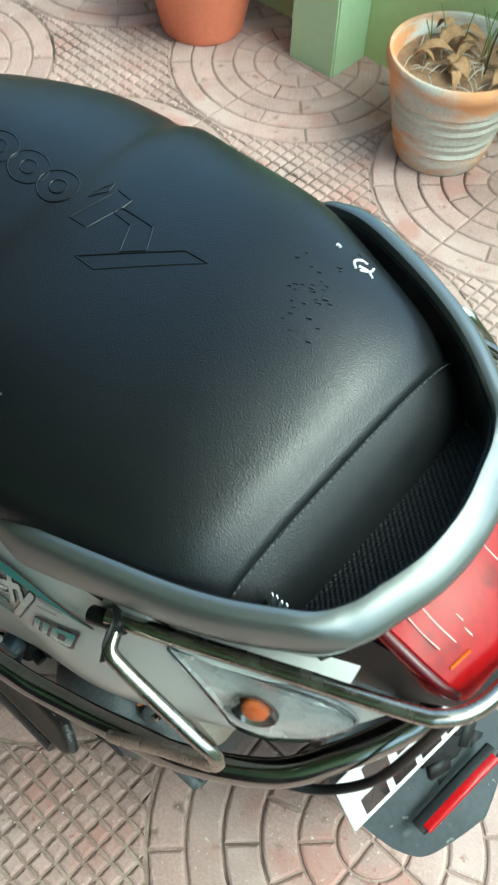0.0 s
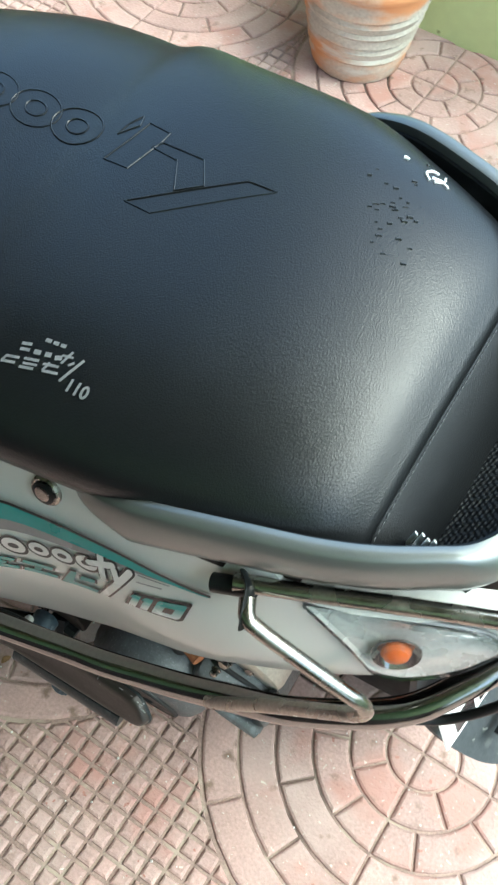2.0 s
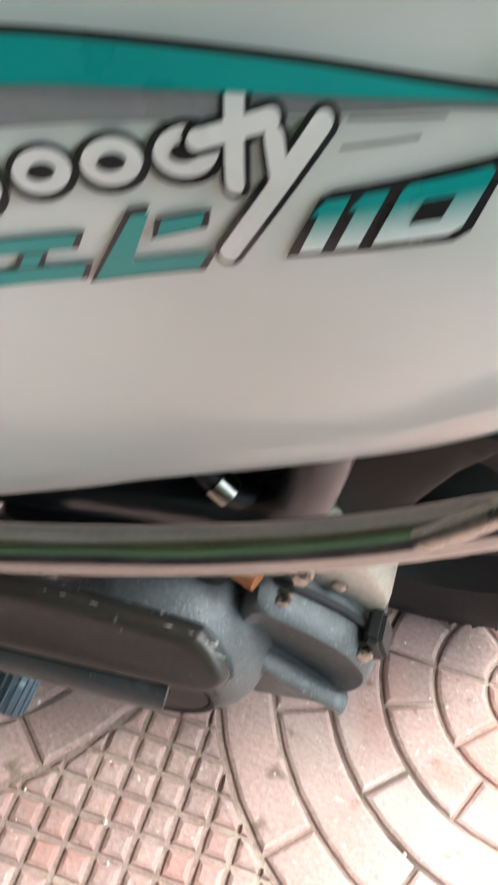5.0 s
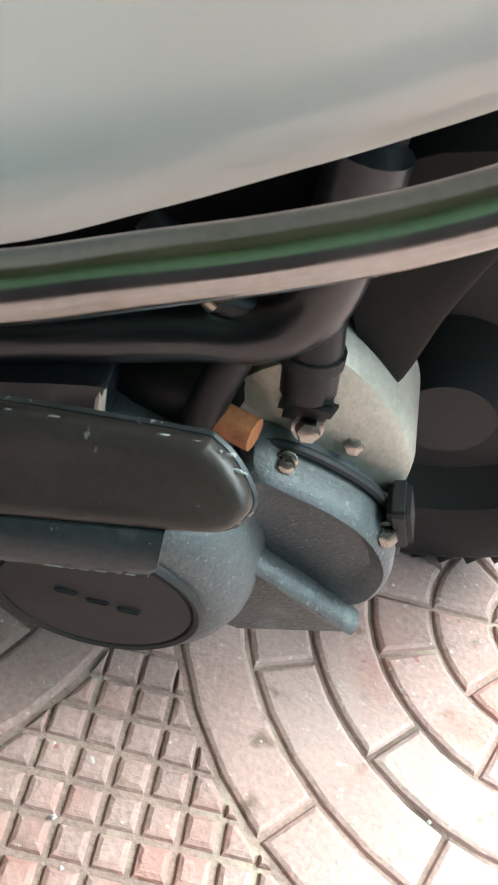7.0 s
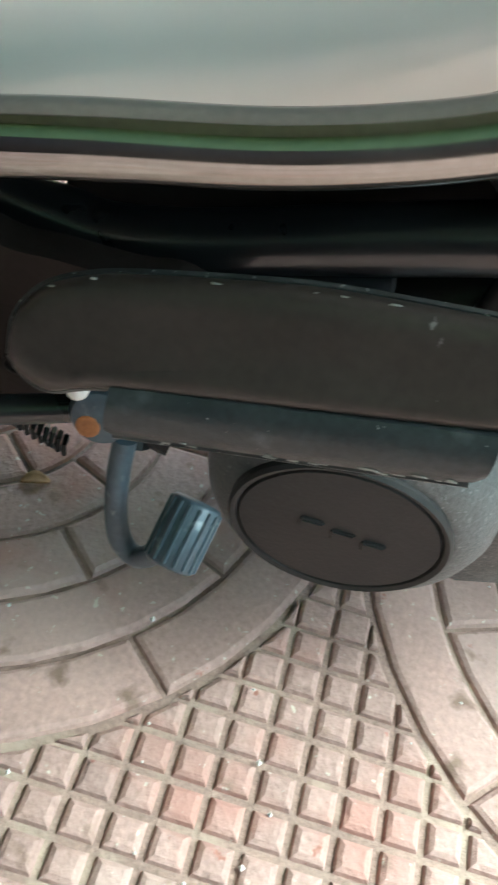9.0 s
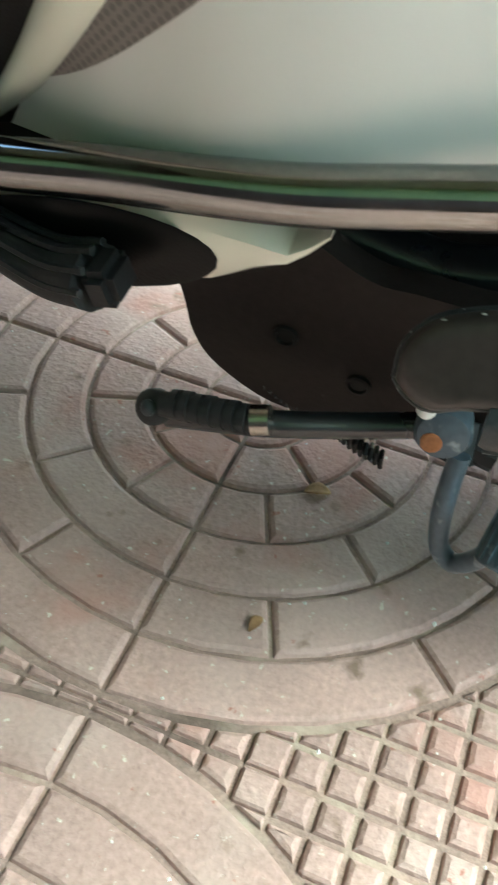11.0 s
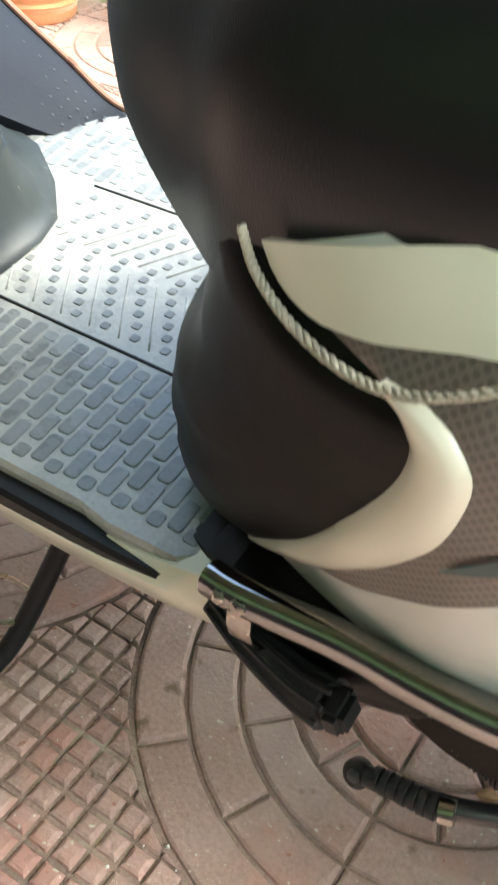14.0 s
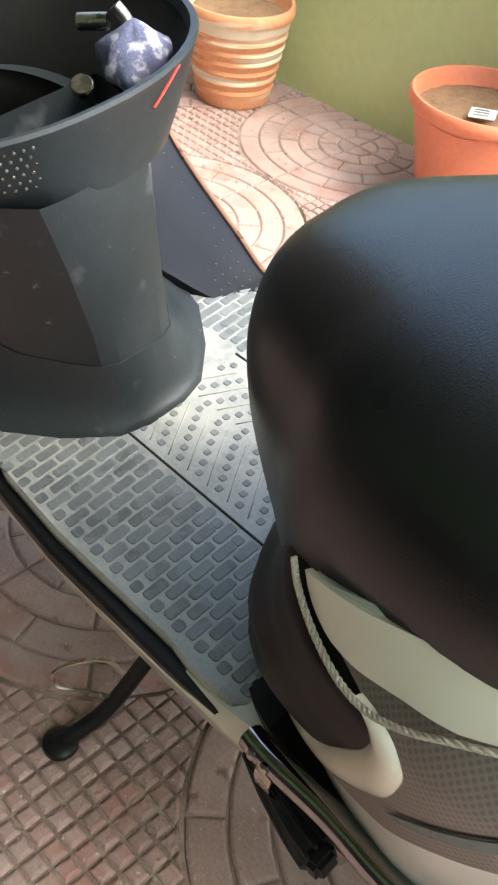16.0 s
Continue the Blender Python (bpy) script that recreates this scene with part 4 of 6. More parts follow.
# textured pad between seat and rail
pad_rings = []
for k in range(13):
    y = -0.10 + 0.20 * k / 12
    e = (1 - (y / 0.115) ** 2) ** 0.5
    pad_rings.append([(0.15, y, 0.680), (0.15, y, 0.694), (0.196, y, 0.702), (0.196 + 0.022 * e, y, 0.716), (0.196 + 0.044 * e, y, 0.733), (0.201 + 0.044 * e, y, 0.690)])
M["pad"] = material("ribbed_black_plastic", (0.010, 0.011, 0.012), 0.6, vary=0.15, scale=12, fine=300, spec=0.25, bump=0.6, bump_scale=600)
pn, plink = M["pad"].node_tree.nodes, M["pad"].node_tree.links.new
pc = pn.new("ShaderNodeTexCoord")
pv = pn.new("ShaderNodeTexVoronoi")
pv.distance, pv.inputs["Scale"].default_value, pv.inputs["Randomness"].default_value = "MANHATTAN", 420, 0.0
pm = pn.new("ShaderNodeMapping")
pm.inputs["Rotation"].default_value, pm.inputs["Scale"].default_value = (0, 0, 0.5), (1.0, 0.55, 1.0)
pb = pn.new("ShaderNodeBump")
pb.inputs["Strength"].default_value, pb.inputs["Distance"].default_value = 0.9, 0.0016
plink(pc.outputs["Object"], pm.inputs["Vector"])
plink(pm.outputs[0], pv.inputs["Vector"])
plink(pv.outputs["Distance"], pb.inputs["Height"])
plink(pb.outputs[0], pn["Principled BSDF"].inputs["Normal"])
part("tail_pad", mesh_of("pad", *loft(pad_rings)), M["pad"], scooter, "ribbed black plastic pad behind the seat", angle=50)

# tail: black under cover, red lamp, fender, plate
rings = []
for x, w, z0, z1 in ((0.16, 0.10, 0.600, 0.684), (0.22, 0.082, 0.615, 0.698), (0.27, 0.070, 0.630, 0.690), (0.305, 0.052, 0.640, 0.672), (0.318, 0.040, 0.646, 0.660)):
    rings.append([(x, y * w, z) for y, z in ((-1, z0), (-1, z0 + 0.3 * (z1 - z0)), (-0.88, z1), (0.88, z1), (1, z0 + 0.3 * (z1 - z0)), (1, z0))])
part("tail_cover", mesh_of("tc", *loft(rings)), M["black"], scooter, "black plastic tail cover", angle=35)
rings = []
for x, w, z in ((0.228, 0.066, 0.718), (0.250, 0.066, 0.711), (0.275, 0.0655, 0.700), (0.292, 0.064, 0.691), (0.302, 0.060, 0.685), (0.3075, 0.052, 0.680), (0.309, 0.040, 0.676)):
    rings.append([(x, -w, z - 0.007), (x, -w + 0.007, z), (x + 0.002, -w * 0.4, z + 0.002), (x + 0.003, 0, z + 0.003), (x + 0.002, w * 0.4, z + 0.002), (x, w - 0.007, z), (x, w, z - 0.007), (x - 0.012, w - 0.002, z - 0.034), (x - 0.012, -w + 0.002, z - 0.034)])
lamp = part("tail_light", mesh_of("tl", *loft(rings)), M["red"], scooter, "scratched red tail lamp lens", angle=25)
for side in (-1, 1):
    part("lens_border", tube([(x, side * (w - 0.0035), z - 0.0030) for x, w, z in ((0.232, 0.066, 0.717), (0.250, 0.066, 0.711), (0.275, 0.0655, 0.700), (0.292, 0.064, 0.691), (0.302, 0.060, 0.685))], 0.0042, 8, flat=0.5), M["deepred"], lamp, "dark red bevelled lens border")
for k in range(9):
    y = -0.046 + 0.0085 * k + 0.003 * (k % 3)
    part("scratch", tube([(0.246 + 0.004 * (k % 4), y, 0.7155 - 0.002 * (k % 4)), (0.262 + 0.003 * (k % 3), y - 0.001, 0.7082 - 0.0012 * (k % 3)), (0.276 + 0.005 * (k % 3), y - 0.0005, 0.7028 - 0.0026 * (k % 3))], 0.0006, 5, per=3, flat=0.4), M["pale_scratch"], lamp, "pale scratch in the lens")
part("amber_streak", tube([(0.288, -0.050, 0.6945), (0.2905, -0.032, 0.695)], 0.0011, 6, smooth=False), M["amber"], lamp, "amber streak at the lens edge")
M["mirror"] = material("silvered_reflector", (0.78, 0.80, 0.80), 0.26, metal=0.45, vary=0.2, scale=40, fine=300, bump=0.3, bump_scale=60)
# indicators, set into the tail of the panels
LENS = smoothed([(0.136, 0.690), (0.150, 0.677), (0.170, 0.658), (0.184, 0.643), (0.193, 0.633), (0.2147, 0.626), (0.240, 0.634), (0.254, 0.649), (0.259, 0.662), (0.25, 0.675), (0.235, 0.684), (0.2, 0.691), (0.16, 0.693), (0.136, 0.690)])[:-1:3]
LENS_C = (sum(p[0] for p in LENS) / len(LENS), sum(p[1] for p in LENS) / len(LENS))


def lens_line(f, out, side):
    return [on_side(LENS_C[0] + (x - LENS_C[0]) * f, LENS_C[1] + (z - LENS_C[1]) * f, out, side) for x, z in LENS]


for side in (-1, 1):
    lens = part("indicator", mesh_of("lens", *loft([lens_line(f, o, side) for f, o in ((1.0, 0.001), (0.99, 0.0065), (0.95, 0.0085), (0.6, 0.0100), (0.02, 0.0105))], caps=False)), M["clear"], scooter, "clear plastic indicator lens", angle=50)
    lens.visible_shadow = False
    part("reflector", mesh_of("refl", *loft([lens_line(f, o, side) for f, o in ((0.97, 0.0052), (0.90, 0.0030), (0.55, 0.0018), (0.02, 0.0014))], caps=False)), M["mirror"], lens, "bright reflector behind the lens", angle=30)
    rim = lens_line(1.0, 0.002, side)
    part("lens_rim", tube([*rim, rim[0]], 0.0016, 6, smooth=False), M["greydecal"], lens, "grey edge of the lens")
    c = on_side(0.201, 0.655, 0.0005, side)
    nrm = (on_side(0.201, 0.655, 0.01, side) - c).normalized()
    turn = Matrix.Translation(c) @ nrm.to_track_quat("Z", "Y").to_matrix().to_4x4()
    bowl = lathe([(0.0172, 0.0050), (0.0165, 0.0062), (0.0150, 0.0050), (0.0125, 0.0030), (0.0095, 0.0022)], 28)
    bowl.transform(turn)
    part("bulb_bowl", bowl, M["chrome"], lens, "bright bowl round the bulb")
    bulb = lathe([(0.0100, 0.0018), (0.0102, 0.0045), (0.0085, 0.0072), (0.0050, 0.0086), (0.0005, 0.0090)], 16)
    bulb.transform(turn)
    part("bulb", bulb, M["amber"], lens, "amber indicator bulb", angle=20)
    flange = [[(x, y * side, z) for x, y, z in row] for row in ([(0.130, 0.160, 0.694), (0.170, 0.148, 0.695), (0.205, 0.132, 0.694), (0.245, 0.104, 0.688)], [(0.130, 0.130, 0.6985), (0.170, 0.119, 0.6995), (0.205, 0.104, 0.699), (0.243, 0.085, 0.692)],
                                                            [(0.130, 0.130, 0.6945), (0.170, 0.119, 0.6955), (0.205, 0.104, 0.695), (0.243, 0.085, 0.688)], [(0.130, 0.158, 0.690), (0.170, 0.146, 0.691), (0.205, 0.130, 0.690), (0.245, 0.102, 0.684)])]
    part("tail_flange", mesh_of("fl", *loft([list(r) for r in zip(*flange)])), M["white"], scooter, "white upper edge of the tail panel", angle=40)

# fender, number plate and reflector
FLAP = [(0.222, 0.53, 0.060), (0.236, 0.47, 0.075), (0.252, 0.40, 0.092), (0.284, 0.342, 0.096), (0.326, 0.304, 0.091), (0.352, 0.283, 0.080), (0.365, 0.273, 0.066), (0.373, 0.267, 0.044), (0.376, 0.264, 0.016)]
M["flap"] = material("dusty_grey_plastic", (0.050, 0.058, 0.066), 0.5, vary=0.25, scale=14, fine=160, bump=0.1, bump_scale=400, spots=[((0.16, 0.17, 0.17), 26, 0.62, 0.15), ((0.24, 0.25, 0.24), 90, 0.68, 0.05)])
rings = []
for x, z, w in ((p.x, p.y, p.z) for p in smooth_line(FLAP, 4)):
    row = [(x - 0.010 * v * v, -0.020 + v * max(w, 0.012), z - 0.006 * v * v) for v in (-1 + k / 6 for k in range(13))]
    rings.append(row + [(a - 0.006, b, c - 0.004) for a, b, c in reversed(row)])
fender = part("mudguard", mesh_of("mg", *loft(rings)), M["flap"], scooter, "dusty dark grey rear mudguard flap", angle=50)
PLATE_ACROSS, PLATE_UP = Vector((0.12, 0.993, 0.0)).normalized(), Vector((-0.30, 0.036, 0.95)).normalized()
PLATE = Matrix.Translation((0.287, -0.128, 0.352)) @ Matrix((PLATE_ACROSS, PLATE_UP, PLATE_ACROSS.cross(PLATE_UP))).transposed().to_4x4()
plate = part("number_plate", moved(box(0, 0.195, 0, 0.105, 0, 0.0025, 0.0010), PLATE), M["plate"], scooter, "white number plate with dark unreadable bars")
for a, b, w in ((0.018, 0.012, 0.030), (0.056, 0.012, 0.028), (0.092, 0.012, 0.026), (0.126, 0.012, 0.028), (0.030, 0.060, 0.028), (0.068, 0.060, 0.026), (0.104, 0.060, 0.028), (0.140, 0.060, 0.026)):
    part("plate_bar", moved(box(a, a + w, b, b + 0.034, 0.0026, 0.0034, 0), PLATE), M["ink"], plate)
strip = part("reflector_base", tube([(0.331, -0.082, 0.318), (0.336, -0.030, 0.322), (0.342, 0.026, 0.318)], 0.0085, 8, flat=0.7), M["black"], fender, "black raised holder of the strip")
part("reflector_strip", tube([(0.337, -0.078, 0.321), (0.342, -0.030, 0.325), (0.348, 0.020, 0.321)], 0.0058, 8, flat=0.8), M["red"], strip, "red strip reflector")

# crash guard
guard = part("crash_guard", tube([(-0.402, -0.246, 0.346), (-0.376, -0.250, 0.351), (-0.314, -0.254, 0.366), (-0.26, -0.263, 0.382), (-0.22, -0.267, 0.393), (-0.18, -0.265, 0.403), (-0.14, -0.259, 0.410), (-0.09, -0.249, 0.4155), (-0.05, -0.2415, 0.4245),
                           (-0.015, -0.236, 0.437), (0.025, -0.227, 0.449), (0.065, -0.218, 0.465), (0.105, -0.208, 0.487), (0.16, -0.194, 0.525), (0.225, -0.160, 0.560), (0.257, -0.121, 0.578), (0.280, -0.080, 0.590), (0.293, -0.04, 0.600), (0.300, 0.05, 0.605)], 0.0116, 18),
             M["chrome"], scooter, "chromed steel tube guard along the side")
part("upper_bar", tube([(0.094, -0.170, 0.697), (0.12, -0.160, 0.699), (0.20, -0.127, 0.7035), (0.285, -0.092, 0.706), (0.303, -0.081, 0.706), (0.314, -0.066, 0.704), (0.320, -0.040, 0.700), (0.324, 0.03, 0.695), (0.305, 0.10, 0.698), (0.2, 0.160, 0.70), (0.13, 0.165, 0.70)], 0.0060, 14), M["steel"], guard, "brushed steel upper bar")
part("strap", tube([(0.108, -0.176, 0.703), (0.114, -0.186, 0.702), (0.124, -0.188, 0.697), (0.15, -0.188, 0.683), (0.185, -0.187, 0.663), (0.198, -0.186, 0.654), (0.204, -0.187, 0.643), (0.199, -0.190, 0.630), (0.185, -0.194, 0.612), (0.14, -0.206, 0.553), (0.105, -0.217, 0.506), (0.092, -0.220, 0.489)], 0.0056, 14, per=6), M["steel"], guard, "bright bent steel bar joining the tubes")
part("strap_plate", tube([(0.098, -0.163, 0.700), (0.106, -0.170, 0.703), (0.111, -0.182, 0.701), (0.114, -0.190, 0.694)], 0.0085, 10, flat=0.25, up=(1, 0, 0.4)), M["black"], guard, "black bent bracket plate")
part("far_strap", tube([(0.128, 0.150, 0.705), (0.130, 0.158, 0.722), (0.140, 0.160, 0.728), (0.152, 0.166, 0.712), (0.165, 0.186, 0.66), (0.16, 0.20, 0.60)], 0.0072, 12, flat=0.6), M["chrome"], guard, "bright bent steel bar on the far side")
part("tube_stub", tube([(0.081, -0.175, 0.687), (0.108, -0.167, 0.697)], 0.0068, 14, smooth=False), M["black"], guard, "black tube end")
part("thin_rod", tube([(0.228, -0.160, 0.560), (0.236, -0.158, 0.550), (0.262, -0.142, 0.552), (0.288, -0.118, 0.590), (0.301, -0.092, 0.655), (0.306, -0.082, 0.700)], 0.0040, 10), M["black"], guard, "thin black rod")
clamp = part("clamp", disc(Vector((-0.389, -0.2585, 0.3535)), 0.0050, 0.002, (-0.1, -1, 0.45), 6, 0.001), M["steel"], guard, "steel clamp bolt")
part("clamp_bolt", disc(Vector((-0.374, -0.2605, 0.357)), 0.0055, 0.002, (-0.1, -1, 0.45), 6, 0.001), M["steel"], clamp, "steel nut")
tab_rings = [[(-0.380 + dx + k, y, z), (-0.364 + dx + k, y, z), (-0.364 + dx + k, y + 0.002, z - 0.001), (-0.380 + dx + k, y + 0.002, z - 0.001)] for dx, k, y, z in ((0, 0, -0.2625, 0.352), (0, 0.001, -0.2660, 0.344), (0, 0.003, -0.2665, 0.335), (0, 0.006, -0.2640, 0.328), (0, 0.009, -0.2585, 0.326))]
part("clamp_tab", mesh_of("tab", *loft(tab_rings)), M["steel"], guard, "short bent steel clamp strap", angle=40)

# footboard, rubber mat
BOARD = [(-0.415, -0.236), (-0.50, -0.238), (-0.70, -0.236), (-0.82, -0.225), (-0.92, -0.20), (-0.98, -0.10), (-1.0, 0.0), (-0.98, 0.10), (-0.92, 0.205), (-0.82, 0.226), (-0.70, 0.234), (-0.50, 0.236), (-0.415, 0.234)]
part("footboard", mesh_of("b", *slab(BOARD, 0.272, 0.293, 0.004)), M["black"], scooter, "black plastic footboard", angle=30)
MATZ = 0.304
MATO = [(-0.420, -0.205), (-0.445, -0.226), (-0.50, -0.227), (-0.53, -0.222), (-0.70, -0.222), (-0.80, -0.214), (-0.88, -0.19), (-0.93, -0.10), (-0.94, 0.0), (-0.93, 0.11), (-0.90, 0.165), (-0.84, 0.166), (-0.80, 0.215), (-0.70, 0.222), (-0.45, 0.224), (-0.42, 0.20)]
rubber = part("rubber_mat", mesh_of("m", *slab(MATO, 0.291, MATZ, 0.004)), M["mat"], scooter, "worn grey rubber footboard mat with raised studs", angle=30)


def stud(cx, cy, l, w, turn, h=0.0022, round_end=True):
    """A low rounded block on the mat."""
    c, s = math.cos(turn), math.sin(turn)
    r = min(l, w) / 2 * 0.5
    pts = []
    for sx, sy, a0 in ((1, 1, 0), (-1, 1, 90), (-1, -1, 180), (1, -1, 270)):
        for k in range(3):
            a = radians(a0 + 45 * k)
            pts.append((sx * (l / 2 - r) + r * math.cos(a), sy * (w / 2 - r) + r * math.sin(a)))
    ring = lambda f, z: [(cx + c * x * f - s * y * f, cy + s * x * f + c * y * f, z) for x, y in pts]
    return loft([ring(1, MATZ - 0.001), ring(1, MATZ + h * 0.6), ring(0.9, MATZ + h)])


def studs(shapes):
    verts, faces = [], []
    for v, f in shapes:
        n = len(verts)
        verts += v
        faces += [tuple(n + a for a in face) for face in f]
    return mesh_of("studs", verts, faces, smooth=False)


for side in (-1, 1):
    shapes = []
    for i in range(32):
        for j in range(5):
            x = -0.432 - i * 0.0150
            y = side * (0.104 + j * 0.0300 - (0.0150 if i % 2 else 0))
            l = 0.0268
            if abs(y) + l / 2 > 0.216:
                y, l = side * 0.205, 0.012
                if i % 2 == 0:
                    continue
            if abs(y) < 0.10:
                y, l = side * 0.1005, 0.011
            if x < -0.905 or (x < -0.86 and abs(y) > 0.15) or (x > -0.50 and abs(y) < 0.205 - (x + 0.50) * -0.6 - 0.06):
                continue
            shapes.append(stud(x, y, 0.0120, l, 0.0, 0.0008))
    part("mat_studs", studs(shapes), M["stud"], rubber, "brick-shaped dark studs", angle=0)
    part("mat_rib", tube([(-0.48, side * 0.088, MATZ), (-0.62, side * 0.086, MATZ), (-0.76, side * 0.084, MATZ)], 0.0016, 6, per=3), M["rubber"], rubber, "thin groove line along the mat")
dots = []
for i in range(11):
    for j in range(6):
        for side in (-1, 1):
            x0 = -0.50 - i * 0.030
            y = side * (0.006 + j * 0.0125)
            x = x0 - 0.045 + j * 0.0075
            if -0.76 < x < -0.49:
                dots.append(stud(x, y, 0.0080, 0.0080, 0, 0.0009))
ridges = []
for i in range(11):
    for side in (-1, 1):
        x0 = -0.50 - i * 0.030 - 0.060
        if -0.80 < x0 < -0.50:
            ridges.append(tube([(x0, side * 0.006, MATZ), (x0 + 0.020, side * 0.040, MATZ), (x0 + 0.041, side * 0.075, MATZ)], 0.0009, 5, per=2))
part("chevron_ridge", join(*ridges), M["mat"], rubber, "thin chevron ridges between the dots", angle=0)["kind"] = "stuff"
part("mat_dots", studs(dots), M["stud"], rubber, "rows of round dots in a chevron", angle=0)

# cream lower trim with recess and folded peg
rings = []
for x, z0, z1, y in ((-0.93, 0.235, 0.280, 0.19), (-0.85, 0.235, 0.284, 0.22), (-0.70, 0.238, 0.286, 0.234), (-0.53, 0.246, 0.290, 0.238), (-0.46, 0.252, 0.298, 0.239), (-0.43, 0.256, 0.306, 0.239), (-0.405, 0.260, 0.318, 0.240),
                     (-0.36, 0.270, 0.338, 0.243), (-0.304, 0.295, 0.354, 0.248), (-0.266, 0.314, 0.366, 0.252), (-0.245, 0.328, 0.361, 0.253), (-0.228, 0.342, 0.355, 0.254), (-0.219, 0.352, 0.361, 0.254), (-0.211, 0.364, 0.368, 0.254)):
    rings.append([(x, -y + 0.05, z0), (x, -y + 0.010, z0), (x, -y, z0 + 0.3 * (z1 - z0)), (x, -y - 0.001, z0 + 0.7 * (z1 - z0)), (x, -y + 0.010, z1), (x, -y + 0.05, z1)])
trim = part("floor_trim", mesh_of("ft", *loft(rings)), M["cream"], scooter, "cream side trim below the footboard", angle=40)
part("floor_trim", mesh_of("ft", *loft([[(x, -y, z) for x, y, z in r] for r in rings])), M["cream"], scooter, "cream side trim below the footboard", angle=40)
recess = oval(-0.336, 0.316, 0.080, 0.024, 0.27, 28)
# No hollow here: a slightly raised oval whose dark colour paints the recess's shade.
rings = [[(x, -interp(x, [(-0.43, 0.239), (-0.36, 0.244), (-0.30, 0.249), (-0.25, 0.253)]) - d, z) for x, z in [(-0.336 + (p[0] + 0.336) * f, 0.316 + (p[1] - 0.316) * f) for p in recess]] for f, d in ((1.0, 0.001), (0.95, 0.002), (0.5, 0.0025), (0.02, 0.0025))]
part("peg_recess", mesh_of("pr", *loft(rings, caps=False)), M["matt"], trim, "dark oval patch painting a shaded recess on the trim")
PEG = [(-0.402, -0.243, 0.318), (-0.372, -0.253, 0.313), (-0.335, -0.263, 0.313), (-0.309, -0.269, 0.322)]
peg = part("foot_peg", tube(PEG, lambda u: 0.011 + 0.006 * u, 14, flat=0.85), M["rubber"], scooter, "black folded rubber passenger foot peg")
for k in range(4):
    a = 0.3 + k * 0.6
    part("peg_rib", tube([(x, y - (0.011 + 0.006 * u) * math.cos(a), z + (0.011 + 0.005 * u) * math.sin(a)) for (x, y, z), u in zip(PEG, (0.05, 0.33, 0.66, 0.97))], 0.0020, 6), M["rubber"], peg)
part("peg_end", moved(box(-0.008, 0.008, -0.011, 0.013, -0.010, 0.010, 0.004), Matrix.Translation((-0.302, -0.272, 0.326)) @ Matrix.Rotation(-0.3, 4, "Y")), M["black"], peg, "black plastic end cap")
# black filler between boot and trim
part("lower_filler", mesh_of("lf", *loft([[(x, -0.16, z0), (x, -y, z0), (x, -y, z1), (x, -0.16, z1)] for x, y, z0, z1 in ((-0.462, 0.196, 0.285, 0.299), (-0.43, 0.214, 0.285, 0.312), (-0.40, 0.228, 0.285, 0.334), (-0.33, 0.238, 0.30, 0.356), (-0.25, 0.240, 0.33, 0.378), (-0.205, 0.236, 0.365, 0.388))]), smooth=False), M["matt"], scooter, "matt black joint strip")

# centre column and open glove pocket


def facets(points):
    """Mirror a half outline (x, y from the middle line) to a closed one round y = -0.035."""
    return [(x, -0.035 + y) for x, y in points] + [(x, -0.035 - y) for x, y in reversed(points)]


def column_rings(levels):
    return [[(x, y, z) for x, y in facets(pts)] for z, pts in levels]


column = part("centre_column", mesh_of("cc", *loft(column_rings((
    (0.336, [(-0.772, 0.027), (-0.782, 0.046), (-0.809, 0.066), (-0.863, 0.100), (-0.98, 0.125)]),
    (0.350, [(-0.776, 0.028), (-0.785, 0.046), (-0.812, 0.066), (-0.865, 0.098), (-0.98, 0.120)]),
    (0.420, [(-0.784, 0.030), (-0.792, 0.048), (-0.822, 0.068), (-0.875, 0.094), (-0.98, 0.110)]),
    (0.500, [(-0.798, 0.036), (-0.804, 0.056), (-0.836, 0.080), (-0.89, 0.104), (-0.98, 0.115)]),
    (0.565, [(-0.815, 0.042), (-0.819, 0.064), (-0.848, 0.090), (-0.90, 0.116), (-0.98, 0.130)]))), caps=False)), M["grey_plastic"], scooter, "scuffed dark grey plastic centre column", angle=22)
part("column_base", mesh_of("cb", *loft(column_rings((
    (0.296, [(-0.745, 0.025), (-0.755, 0.060), (-0.797, 0.106), (-0.852, 0.146), (-0.98, 0.185)]),
    (0.307, [(-0.746, 0.025), (-0.756, 0.060), (-0.797, 0.105), (-0.852, 0.145), (-0.98, 0.183)]),
    (0.311, [(-0.752, 0.026), (-0.762, 0.056), (-0.800, 0.097), (-0.854, 0.136), (-0.98, 0.172)]),
    (0.325, [(-0.761, 0.027), (-0.771, 0.053), (-0.803, 0.084), (-0.857, 0.121), (-0.98, 0.157)]),
    (0.345, [(-0.769, 0.028), (-0.779, 0.049), (-0.807, 0.072), (-0.862, 0.106), (-0.98, 0.138)]),
    (0.378, [(-0.777, 0.0295), (-0.786, 0.048), (-0.815, 0.068), (-0.868, 0.098), (-0.98, 0.120)]))))), M["grey_plastic"], column, "dark grey base collar", angle=60)
def pocket_ring(z, hx, hy):
    ring = []
    for k in range(56):
        a = 2 * math.pi * k / 56
        c, d = math.cos(a), math.sin(a)
        ring.append((-1.0 + hx * math.copysign(abs(c) ** 0.85, c), -0.015 + hy * math.copysign(abs(d) ** 0.9, d), z))
    return ring


